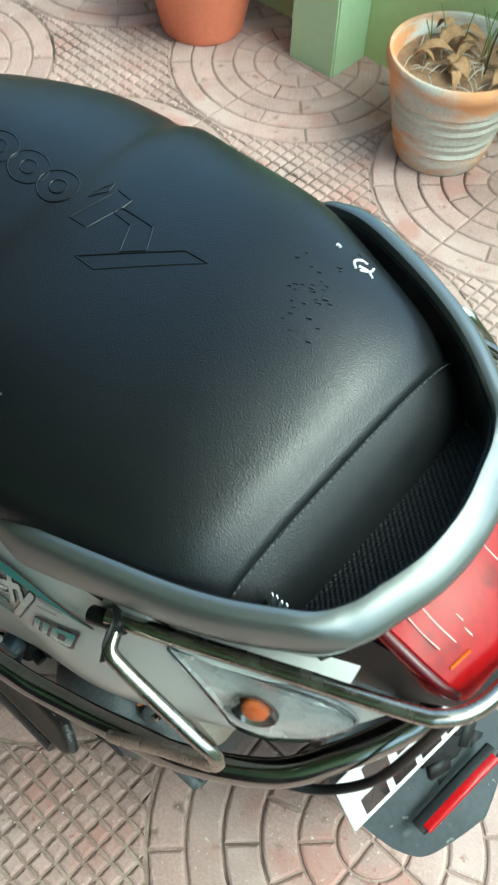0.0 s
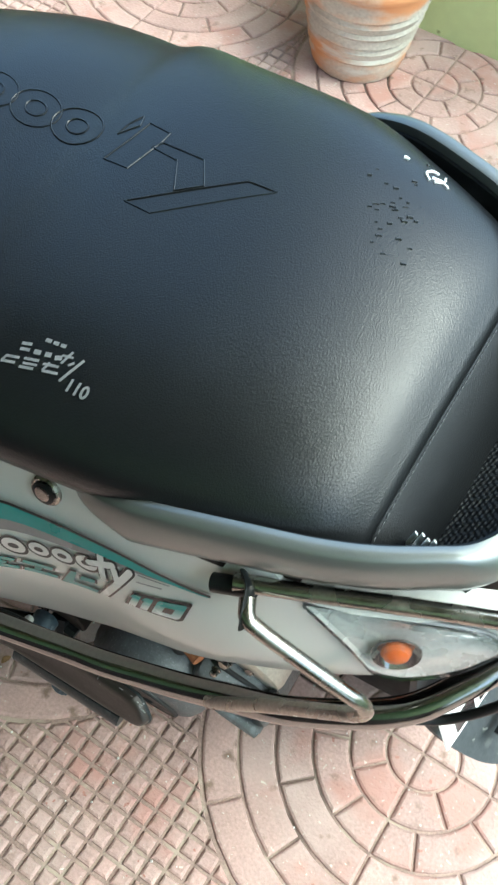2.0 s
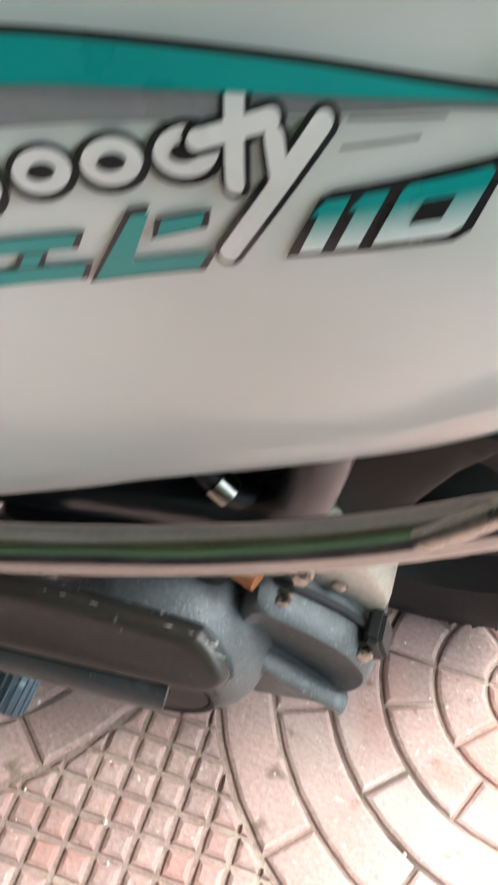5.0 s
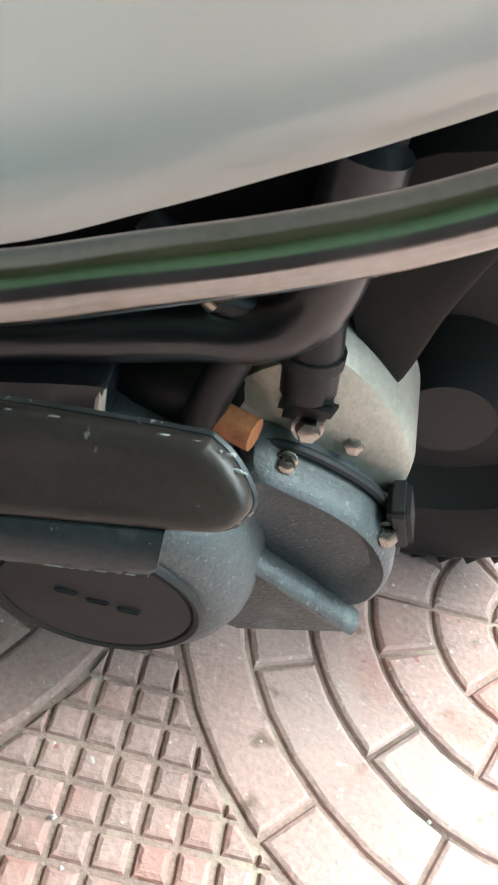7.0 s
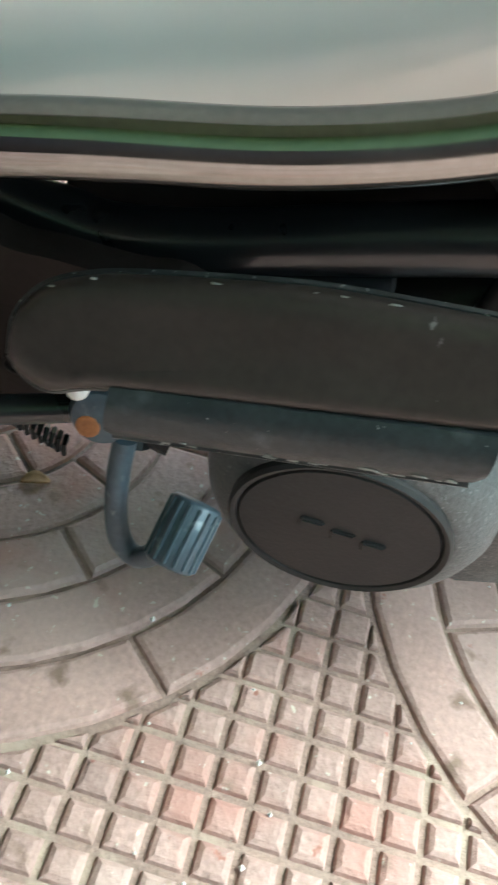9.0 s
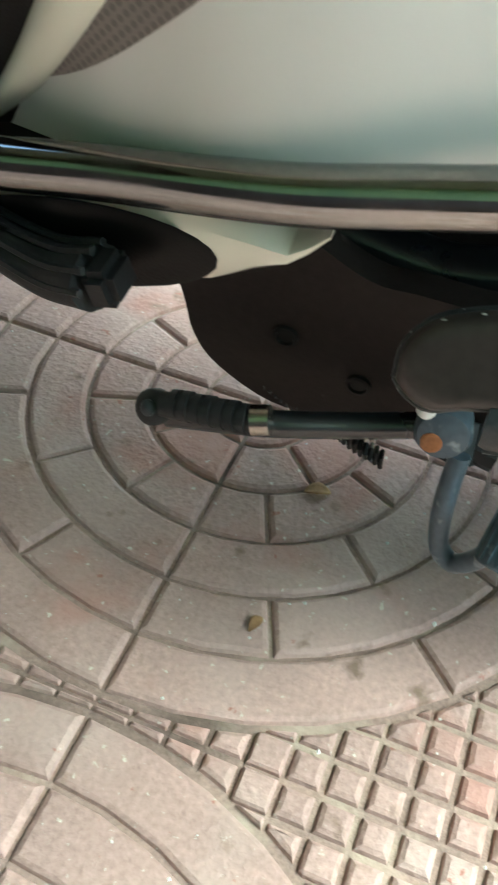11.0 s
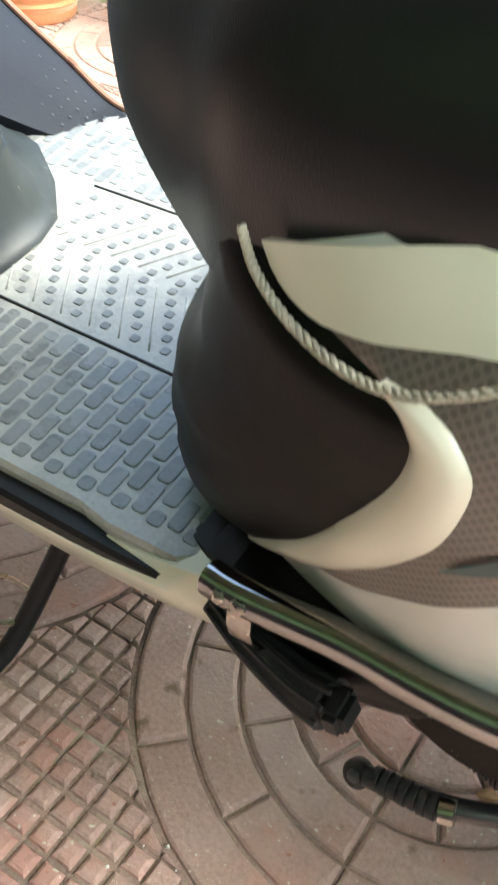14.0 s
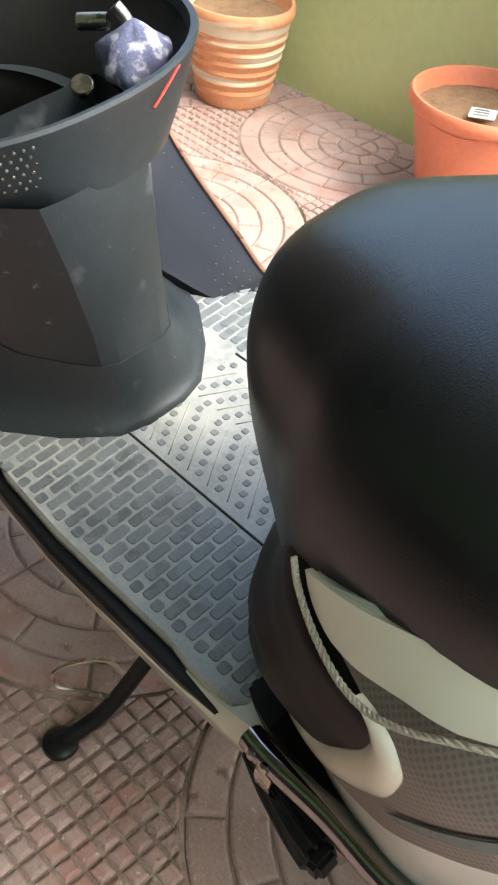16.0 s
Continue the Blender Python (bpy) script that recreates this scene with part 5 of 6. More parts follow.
pocket = part("glove_pocket", mesh_of("gp", *loft([pocket_ring(*r) for r in ((0.535, 0.155, 0.10), (0.548, 0.182, 0.135), (0.555, 0.188, 0.150), (0.590, 0.186, 0.185), (0.622, 0.182, 0.210), (0.629, 0.184, 0.213), (0.633, 0.182, 0.211), (0.632, 0.176, 0.205), (0.622, 0.173, 0.200))], caps=False)),
              M["grey_plastic"], scooter, "open dark grey plastic glove pocket", angle=40)
# The liner's black stands in for the shade down in the pocket.
part("pocket_liner", mesh_of("pl", *loft([pocket_ring(*r) for r in ((0.624, 0.175, 0.202), (0.59, 0.166, 0.175), (0.555, 0.158, 0.125), (0.50, 0.150, 0.078), (0.43, 0.14, 0.07), (0.425, 0.01, 0.01))], caps=False)), M["underside"], pocket, "inside of the pocket, black painted in for its shade", angle=40)
part("red_mark", tube([(-0.8150, 0.040, 0.610), (-0.8235, 0.066, 0.620), (-0.8340, 0.090, 0.627)], 0.0015, 6, flat=0.5), M["redmark"], pocket, "red paint scratch")
vents = []
for i in range(9):
    for j in range(6):
        y, z = -0.160 + 0.0085 * i + 0.004 * (j % 2), 0.582 + 0.0075 * j
        x = -1.0 + interp(z, [(0.555, 0.188), (0.59, 0.186), (0.622, 0.182)]) * max(0.0, 1 - abs((y + 0.015) / interp(z, [(0.555, 0.15), (0.59, 0.185), (0.622, 0.21)])) ** (1 / 0.45)) ** 0.425
        vents.append(disc(Vector((x - 0.001, y, z)), 0.0015, 0.002, (1, -0.35, 0), 10))
part("speaker_dots", join(*vents), M["steel"], pocket, "small pale dots in rows", angle=0)["kind"] = "stuff"
part("latch", join(tube([(-0.955, 0.112, 0.640), (-0.945, 0.118, 0.625), (-0.935, 0.118, 0.605)], 0.007, 10), tube([(-0.985, 0.085, 0.622), (-0.96, 0.105, 0.624)], 0.009, 10, smooth=False)), M["steel"], pocket, "grey metal latch and hook")
part("socket", disc(Vector((-0.925, 0.038, 0.590)), 0.012, 0.008, (0.5, -0.4, 1), 20), M["steel"], pocket, "round grey knob")
# leg shield edge at the far side
M["shield"] = material("blue_black_plastic", (0.012, 0.015, 0.024), 0.6, vary=0.2, scale=12, fine=300, bump=0.1, bump_scale=500, spec=0.2)
rings = []
EDGE = smooth_line([(-0.60, 0.238, 0.292), (-0.72, 0.236, 0.293), (-0.815, 0.205, 0.302), (-0.90, 0.215, 0.335), (-1.03, 0.235, 0.395), (-1.10, 0.245, 0.47)], 6)
for p in EDGE:
    w = interp(p.x, [(-1.10, 0.16), (-0.95, 0.13), (-0.88, 0.09), (-0.82, 0.045), (-0.6, 0.012)])
    rings.append([p + Vector(q) for q in ((0, 0, -0.030), (0, 0.003, 0.0), (0, -0.004, 0.004), (0.004, -w * 0.5, -0.004), (0.008, -w, -0.012), (0.008, -w, -0.050))])
shield = part("leg_shield_edge", mesh_of("ls", *loft(rings)), M["shield"], scooter, "blue-black plastic leg shield edge with small holes", angle=40)
part("edge_bead", tube([p + Vector((0, 0.004, 0.003)) for p in EDGE], 0.0036, 8, smooth=False), M["pinkedge"], shield, "thin bright edge bead coloured with the floor's pink reflection")
holes = []
for p in EDGE[13:]:
    for k in range(4):
        holes.append(disc(p + Vector((0.0035, -0.020 - 0.013 * k, 0.0005 - 0.0022 * k)), 0.0015, 0.0005, (0.35, 0.1, 1), 8))
part("shield_dots", join(*holes), M["grey_plastic"], shield, "small dimples in rows", angle=0)["kind"] = "stuff"

# engine and running gear on the near side
def bulged(outline, levels):
    """A cast lump: an outline in x, z drawn in towards its middle at several depths."""
    n = len(outline)
    line = smooth_line([(x, z, 0) for x, z in [*outline, outline[0]]], 4)[:-1]
    cx, cz = sum(p[0] for p in outline) / n, sum(p[1] for p in outline) / n
    return mesh_of("lump", *loft([[(cx + (p.x - cx) * f, y, cz + (p.y - cz) * f) for p in line] for f, y in levels]))


case = part("engine_case", join(
    mesh_of("a", *loft([[(-0.022 + r * math.cos(a), y, 0.190 + r * math.sin(a)) for a in (2 * math.pi * k / 48 for k in range(48))] for r, y in ((0.076, -0.12), (0.078, -0.180), (0.077, -0.192), (0.073, -0.204), (0.066, -0.213), (0.058, -0.218), (0.053, -0.2195))])),
    bulged([(0.02, 0.19), (0.030, 0.268), (0.058, 0.268), (0.096, 0.250), (0.118, 0.224), (0.125, 0.195), (0.114, 0.165), (0.07, 0.165)], ((1, -0.11), (1, -0.164), (0.985, -0.172), (0.94, -0.179), (0.88, -0.1815), (0.80, -0.180), (0.70, -0.176), (0.4, -0.175))),
    mesh_of("c", *loft([[(x, y + dy, z) for x, z, dy in ((0.02, 0.222, 0), (0.045, 0.208, 0), (0.112, 0.163, 0), (0.117, 0.150, 0.002), (0.112, 0.139, 0.006), (0.055, 0.114, 0.006), (0.015, 0.125, 0.006))] for y in (-0.12, -0.188)]))),
    M["alu"], scooter, "cast grey engine and gear case", angle=38)
cap = part("round_cover", mesh_of("rc", *loft([[(-0.025 + r * 1.05 * math.cos(a), y, 0.191 + r * math.sin(a)) for a in (2 * math.pi * k / 48 for k in range(48))] for r, y in ((0.0535, -0.210), (0.0535, -0.2215), (0.0520, -0.2235), (0.0495, -0.2225), (0.0485, -0.2205), (0.0475, -0.2225), (0.002, -0.2245))])), M["cover"], case, "round dark grey cover with a raised emblem", angle=30)
for x0, x1, z in ((-0.045, -0.033, 0.1955), (-0.029, -0.017, 0.1925), (-0.013, -0.001, 0.1895)):
    part("emblem_bar", box(x0, x1, -0.2262, -0.2225, z - 0.004, z + 0.004, 0.001), M["cover"], cap)
part("case_rib", tube([(0.040, -0.186, 0.213), (0.078, -0.187, 0.188), (0.114, -0.186, 0.162)], 0.0085, 12, flat=0.6), M["alu"], case)
part("case_seam", tube([(0.036, -0.160, 0.271), (0.060, -0.160, 0.271), (0.097, -0.159, 0.253), (0.119, -0.159, 0.227), (0.126, -0.158, 0.197)], 0.0028, 8), M["cover"], case, "dark gasket line")
for c, r in (((0.058, -0.156, 0.284), 0.0062), ((0.083, -0.146, 0.269), 0.0055), ((0.112, -0.172, 0.235), 0.0055), ((0.052, -0.168, 0.270), 0.0045)):
    bolt = part("bolt", disc(Vector(c), r, 0.006, (0.1, -1, 0.45), 6, 0.001), M["steel"], case, "hexagon bolt")
    part("washer", disc(Vector(c) + Vector((0, 0.002, -0.001)), r * 1.3, 0.002, (0.1, -1, 0.45), 20), M["steel"], bolt)
part("case_clip", moved(box(-0.006, 0.006, -0.012, 0.012, -0.016, 0.016, 0.003), Matrix.Translation((0.118, -0.160, 0.238)) @ Matrix.Rotation(-0.35, 4, "Y")), M["cover"], case, "dark clip on the case edge")
part("pale_bracket", bulged([(0.010, 0.272), (0.022, 0.300), (0.052, 0.326), (0.070, 0.322), (0.090, 0.305), (0.108, 0.282), (0.118, 0.255), (0.112, 0.225), (0.06, 0.235)], ((1, -0.09), (1, -0.138), (0.95, -0.146), (0.8, -0.149))), M["paleAlu"], case, "pale cast bracket", angle=35)
shock = part("shock_absorber", tube([(0.053, -0.150, 0.305), (0.050, -0.146, 0.330), (0.047, -0.140, 0.360), (0.05, -0.12, 0.45)], 0.0135, 16), M["black"], scooter, "black rear shock absorber")
part("shock_eye", moved(box(-0.013, 0.013, -0.004, 0.004, -0.018, 0.016, 0.003), Matrix.Translation((0.055, -0.153, 0.296)) @ Matrix.Rotation(0.45, 4, "X")), M["black"], shock, "black lower eye of the shock absorber")
part("boot_ring", tube([(0.0505, -0.147, 0.322), (0.050, -0.146, 0.328)], 0.0155, 16, smooth=False), M["rubber"], shock)
part("swing_guard", bulged([(0.052, 0.36), (0.060, 0.42), (0.13, 0.44), (0.118, 0.40), (0.105, 0.35), (0.098, 0.300), (0.088, 0.283), (0.078, 0.300)], ((1, -0.10), (1, -0.122), (0.96, -0.127), (0.8, -0.128))), M["matt"], scooter, "black plastic guard in front of the wheel", angle=40)
part("frame_tube", tube([(-0.345, -0.150, 0.355), (-0.29, -0.150, 0.312), (-0.245, -0.150, 0.287), (-0.221, -0.150, 0.280), (-0.194, -0.150, 0.275), (-0.164, -0.150, 0.273), (-0.113, -0.150, 0.287), (-0.064, -0.150, 0.306), (-0.005, -0.150, 0.328), (0.018, -0.150, 0.334), (0.036, -0.150, 0.346), (0.045, -0.149, 0.364), (0.048, -0.147, 0.390), (0.049, -0.14, 0.43)], 0.0162, 16), M["gloss"], scooter, "black steel frame tube")
part("tube_bracket", bulged([(-0.13, 0.245), (-0.13, 0.272), (-0.045, 0.302), (-0.036, 0.296), (-0.038, 0.262), (-0.06, 0.25)], ((1, -0.15), (1, -0.172), (0.96, -0.175))), M["gloss"], scooter, "black steel bracket below the frame tube", angle=30)
part("bracket_edge", tube([(-0.0385, -0.172, 0.302), (-0.0385, -0.176, 0.272)], 0.0026, 8, smooth=False), M["paleAlu"], scooter, "pale worn bracket edge")
part("air_pipe", tube([(-0.05, -0.10, 0.25), (-0.01, -0.13, 0.268), (0.03, -0.12, 0.29)], 0.026, 16), M["black"], scooter, "black rubber intake pipe")
part("rubber_hose", tube([(0.006, -0.165, 0.268), (0.011, -0.160, 0.300), (0.022, -0.150, 0.345)], 0.0095, 12), M["black"], scooter, "black rubber hose")
hose = part("fuel_hose", tube([(-0.03, -0.14, 0.375), (-0.008, -0.15, 0.362), (0.010, -0.152, 0.350), (0.035, -0.14, 0.345)], 0.0075, 12), M["black"], scooter, "black hose with a steel clip")
part("hose_clip", tube([(-0.004, -0.1515, 0.3595), (0.006, -0.1535, 0.3535)], 0.0095, 14, smooth=False), M["steel"], hose, "steel hose clip")
part("rusty_pin", tube([(0.012, -0.160, 0.283), (0.034, -0.168, 0.285)], 0.0085, 12, smooth=False), M["rust"], scooter, "rusty steel pin")


# step plate for the passenger
def on_plate(x, v, out=0.0):
    """A point of the sloping plate: x along it, v up its slope, out in front of it."""
    return Vector((x, -0.256 + 0.527 * v - 0.85 * out, 0.335 + 0.23 * (x + 0.05) + 0.85 * v + 0.527 * out))


top_line = [(-0.174, -0.006), (-0.174, 0.010), (-0.165, 0.022), (-0.151, 0.0275), (-0.130, 0.0305), (-0.076, 0.0325), (-0.043, 0.0310), (0.009, 0.0265), (0.018, 0.0240), (0.0270, 0.0160), (0.0350, 0.004), (0.0345, -0.003), (0.028, -0.0095), (0.010, -0.0115), (-0.06, -0.013), (-0.133, -0.0145), (-0.155, -0.0185), (-0.167, -0.0135)]
plate_line = [(p.x, p.y) for p in smooth_line([(x, v, 0) for x, v in [*top_line, top_line[0]]], 4)[:-1]]
cx, cv = -0.07, 0.006
plate_rings = []
for f, out in ((0.985, -0.0085), (1.0, -0.0075), (1.0, -0.0060), (0.992, -0.0036), (0.972, -0.0008), (0.94, 0.0012), (0.89, 0.0022), (0.80, 0.0022), (0.3, 0.0012)):
    g = 1 - (1 - f) * 2.2 if f > 0.5 else f
    plate_rings.append([on_plate(cx + (x - cx) * (1 - (1 - f) * 0.45 if f > 0.5 else f), cv + (v - cv) * g, out) for x, v in plate_line])
step = part("step_plate", mesh_of("s", *loft(plate_rings)), M["step"], scooter, "chipped brown-black steel step plate", angle=50)
edge = [on_plate(x, v, -0.0066) for x, v in plate_line]
part("plate_edge", tube([*edge, edge[0]], 0.0017, 6, smooth=False), M["chipped"], step, "rolled plate edge with chipped paint")
lip_rings = []
for x, e in ((-0.131, 0.003), (-0.127, 0.0), (-0.06, 0.0), (-0.005, 0.0), (0.004, 0.002), (0.007, 0.006)):
    c = on_plate(x, -0.0125, 0.0)
    drop = 0.024 - e
    lip_rings.append([c + Vector(q) for q in ((0, 0.004, 0.001), (0, -0.001, 0.0015), (0, -0.0045, -0.002), (0, -0.0070, -drop * 0.3), (0, -0.0080, -drop * 0.55), (0, -0.0070, -drop * 0.82), (0, -0.0035, -drop), (0, 0.001, -drop - 0.001), (0, 0.003, -drop + 0.003))])
lip = part("step_lip", mesh_of("lip", *loft(lip_rings)), M["lip"], step, "worn folded edge of the plate", angle=45)
part("lip_edge", tube([on_plate(x, -0.0125) + Vector((0, -0.003, -0.0245)) for x in (-0.128, -0.06, 0.004)], 0.0018, 6, smooth=False), M["chipped"], lip, "chipped lower edge")
chip_rng = random.Random(23)
chips = []
for k in range(52):
    if k < 34:
        x = chip_rng.uniform(-0.16, 0.03)
        x, v = min(plate_line, key=lambda q: abs(q[0] - x) + (1 if q[1] < 0.012 else 0))
        c, l = on_plate(x + chip_rng.uniform(-0.004, 0.004), v - 0.0012 - chip_rng.random() * 0.0025, -0.0012), chip_rng.uniform(0.0008, 0.0034)
    else:
        c, l = on_plate(chip_rng.uniform(-0.125, 0.0), -0.0125) + Vector((0, -0.0072 + 0.0012 * (k % 3), -0.0185 - 0.0022 * (k % 3))), chip_rng.uniform(0.001, 0.004)
    chips.append(mesh_of("c", *loft([[c + Vector((l * math.cos(a) * chip_rng.uniform(0.7, 1.2), -0.0007 * d, 0.00035 * math.sin(a) + 0.08 * l * math.cos(a))) for a in (2 * math.pi * i / 7 for i in range(7))] for d in (-0.6, 0.6)])))
part("paint_chips", join(*chips), M["chipmark"], step, "bare scratches along the rims", angle=0)["kind"] = "stuff"
# kick lever and pedal
lever = part("kick_lever", tube([(-0.150, -0.218, 0.232), (-0.19, -0.232, 0.229), (-0.235, -0.250, 0.231), (-0.285, -0.254, 0.220)], 0.0072, 12), M["gloss"], scooter, "black kick lever with ribbed rubber sleeve")
part("lever_boss", disc(Vector((-0.147, -0.212, 0.232)), 0.0150, 0.018, (0.1, -1, 0.35), 24, 0.002), M["bluesteel"], lever, "worn lever boss")
part("lever_bolt", disc(Vector((-0.150, -0.231, 0.234)), 0.0058, 0.002, (0.1, -1, 0.35), 12), M["rust"], lever, "rusty bolt head")
part("lever_cap", disc(Vector((-0.157, -0.224, 0.249)), 0.0052, 0.004, (0, -0.7, 0.7), 14, 0.002), M["plate"], lever, "white plastic cap")
part("steel_ring", tube([(-0.228, -0.257, 0.245), (-0.237, -0.259, 0.243)], 0.0080, 16, smooth=False), M["steel"], lever, "dull steel ring")
for k in range(7):
    x, u = -0.2385 - 0.0062 * k, k / 6
    part("sleeve_rib", tube([(x, -0.259, 0.243 - 0.006 * u), (x - 0.0042, -0.259, 0.242 - 0.006 * u)], 0.0080 + 0.0004 * (k % 2), 12, smooth=False), M["rubber"], lever)
part("sleeve", tube([(-0.236, -0.259, 0.243), (-0.285, -0.260, 0.235)], 0.0068, 12, smooth=False), M["rubber"], lever)
part("lever_end", disc(Vector((-0.290, -0.256, 0.226)), 0.0098, 0.008, (-0.2, -0.75, 0.65), 20, 0.002), M["rubber"], lever, "round rubber end")
part("lever_end_hub", disc(Vector((-0.2915, -0.262, 0.2312)), 0.0045, 0.003, (-0.2, -0.75, 0.65), 14, 0.001), M["grey_plastic"], lever)
part("stand_spring", tube([(-0.250 + 0.00070 * k, -0.196 + 0.005 * math.cos(k * 1.3), 0.198 - 0.00035 * k + 0.005 * math.sin(k * 1.3)) for k in range(110)], 0.0015, 5, per=1), M["black"], scooter, "black coil spring")
pedal = part("stand_pedal", tube([(-0.134, -0.226, 0.224), (-0.134, -0.234, 0.205), (-0.1325, -0.240, 0.182), (-0.128, -0.244, 0.163), (-0.119, -0.247, 0.157), (-0.110, -0.250, 0.169), (-0.102, -0.252, 0.190)], 0.0058, 12), M["bluesteel"], scooter, "worn steel stand pedal with a ribbed rubber block")
PA = Vector((0.18, 0.80, 0.58)).normalized()
PC = Vector((-0.0965, -0.252, 0.200))
block_ = part("pedal_block", tube([PC - PA * 0.0165, PC - PA * 0.0150, PC + PA * 0.0150, PC + PA * 0.0165], lambda u: 0.0112 if u in (0, 1) else 0.0126, 20, smooth=False), M["bluesteel"], pedal, "worn blue-grey rubber block", angle=50)
s1 = PA.cross(Vector((0, 0, 1))).normalized()
s2 = PA.cross(s1)
for k in range(16):
    d = s1 * math.cos(k * math.pi / 8) + s2 * math.sin(k * math.pi / 8)
    part("block_rib", tube([PC - PA * 0.0145 + d * 0.0126, PC + PA * 0.0145 + d * 0.0126], 0.0010, 6, smooth=False), M["bluesteel"], block_)
part("linkage", join(tube([(-0.150, -0.205, 0.214), (-0.115, -0.208, 0.208)], 0.0085, 8, smooth=False), tube([(-0.136, -0.20, 0.222), (-0.134, -0.216, 0.205)], 0.0095, 8, smooth=False)), M["black"], pedal, "black grimy linkage")
M["bracket"] = material("dark_brown_steel", (0.015, 0.0125, 0.0115), 0.5, vary=0.25, scale=12, fine=200, bump=0.1, bump_scale=300, spec=0.12, spots=[((0.05, 0.045, 0.04), 60, 0.70, 0.06)])
PLATE_LINE = [(-0.315, 0.315), (-0.299, 0.254), (-0.293, 0.226), (-0.278, 0.205), (-0.244, 0.187), (-0.208, 0.191), (-0.165, 0.212), (-0.11, 0.205), (-0.105, 0.285), (-0.12, 0.303), (-0.143, 0.300), (-0.175, 0.300), (-0.2, 0.300), (-0.235, 0.318), (-0.27, 0.345), (-0.30, 0.352)]
bracket = part("stand_bracket", bulged(PLATE_LINE, ((1, -0.185), (1, -0.199), (0.985, -0.201), (0.5, -0.2015))), M["bracket"], scooter, "dark brown painted bracket plate", angle=30)
# Closed discs, nothing cut through: the black paints the shade in the holes.
for x, z in ((-0.239, 0.247), (-0.196, 0.226)):
    part("bracket_hole", mesh_of("bh", *loft([[(x + r * math.cos(a), y, z + r * math.sin(a)) for a in (2 * math.pi * k / 18 for k in range(18))] for r, y in ((0.0072, -0.200), (0.0070, -0.2035), (0.0052, -0.2040), (0.0046, -0.2025), (0.001, -0.2022))])), M["underside"], bracket, "raised rim round a hole whose shade is painted black")
part("engine_block", mesh_of("eb", *loft([[(x, -0.10, z0), (x, -w, z0 + 0.01), (x, -w, z1), (x, -0.05, z1), (x, 0.10, z1), (x, 0.10, z0)] for x, w, z0, z1 in ((-0.20, 0.12, 0.21, 0.33), (-0.13, 0.12, 0.21, 0.36), (-0.04, 0.115, 0.20, 0.42), (0.03, 0.11, 0.22, 0.44), (0.10, 0.10, 0.24, 0.50))]), smooth=False), M["underside"], scooter, "dark engine block behind the covers", angle=30)
# rear wheel
AX = Matrix.Translation((0.150, 0.0, 0.203)) @ Matrix.Rotation(math.pi / 2, 4, "X")
tyre_me = lathe([(0.126, -0.034), (0.130, -0.041), (0.136, -0.043), (0.139, -0.0405), (0.150, -0.0455), (0.160, -0.0475), (0.163, -0.0468), (0.175, -0.0475), (0.192, -0.038), (0.198, -0.02), (0.200, 0), (0.198, 0.02), (0.192, 0.038), (0.175, 0.047), (0.150, 0.045), (0.130, 0.035), (0.130, -0.035)], 56)
tyre_me.transform(AX)
wheel = part("rear_wheel", tyre_me, M["rubber"], scooter, "black rubber rear tyre")
tread = []
for k in range(60):
    a = 2 * math.pi * k / 60
    for sgn in (-1, 1):
        bmx = box(-0.007, 0.007, 0.012 * sgn - 0.014, 0.012 * sgn + 0.014, -0.004, 0.004, 0)
        moved(bmx, Matrix.Translation((0.150, 0, 0.203)) @ Matrix.Rotation(-a - 0.05 * sgn, 4, "Y") @ Matrix.Translation((0, 0.012 * sgn, 0.197)) @ Matrix.Rotation(0.5 * sgn, 4, "Z"))
        me = bpy.data.meshes.new("t")
        bmx.to_mesh(me)
        bmx.free()
        tread.append(me)
part("tread", join(*tread), M["rubber"], wheel, angle=0)
rim_me = lathe([(0.0002, -0.075), (0.024, -0.075), (0.028, -0.07), (0.034, -0.03), (0.05, -0.02), (0.11, -0.012), (0.131, -0.036), (0.131, 0.036), (0.11, 0.012), (0.05, 0.02), (0.03, 0.06), (0.0002, 0.06)], 40)
rim_me.transform(AX)
part("rim", rim_me, M["cover"], wheel, "dark grey steel rim")
part("inner_fender", mesh_of("if", *loft([[(0.150 + r * math.cos(a), y, 0.2 + r * math.sin(a)) for a in (radians(68 + 6 * k) for k in range(15))] + [(0.150 + (r - 0.004) * math.cos(a), y, 0.2 + (r - 0.004) * math.sin(a)) for a in (radians(68 + 6 * k) for k in reversed(range(15)))] for r, y in ((0.222, -0.07), (0.226, 0), (0.222, 0.07))])), M["black"], scooter, "black inner fender over the wheel")

# side stand, on the floor
stand = part("side_stand", tube([(-0.575, -0.12, 0.262), (-0.60, -0.19, 0.17), (-0.622, -0.255, 0.085), (-0.640, -0.305, 0.055)], 0.0095, 12), M["black"], scooter, "black steel side stand, folded out")
part("stand_foot", disc(Vector((-0.642, -0.312, 0.0475)), 0.020, 0.010, (0, 0.14, 1), 18, 0.004), M["black"], stand)
part("stand_loop", tube([(-0.615, -0.243, 0.10), (-0.64, -0.26, 0.105), (-0.668, -0.285, 0.115), (-0.672, -0.275, 0.135), (-0.645, -0.235, 0.14), (-0.618, -0.225, 0.125)], 0.0028, 8), M["steel"], stand, "bent steel wire loop")

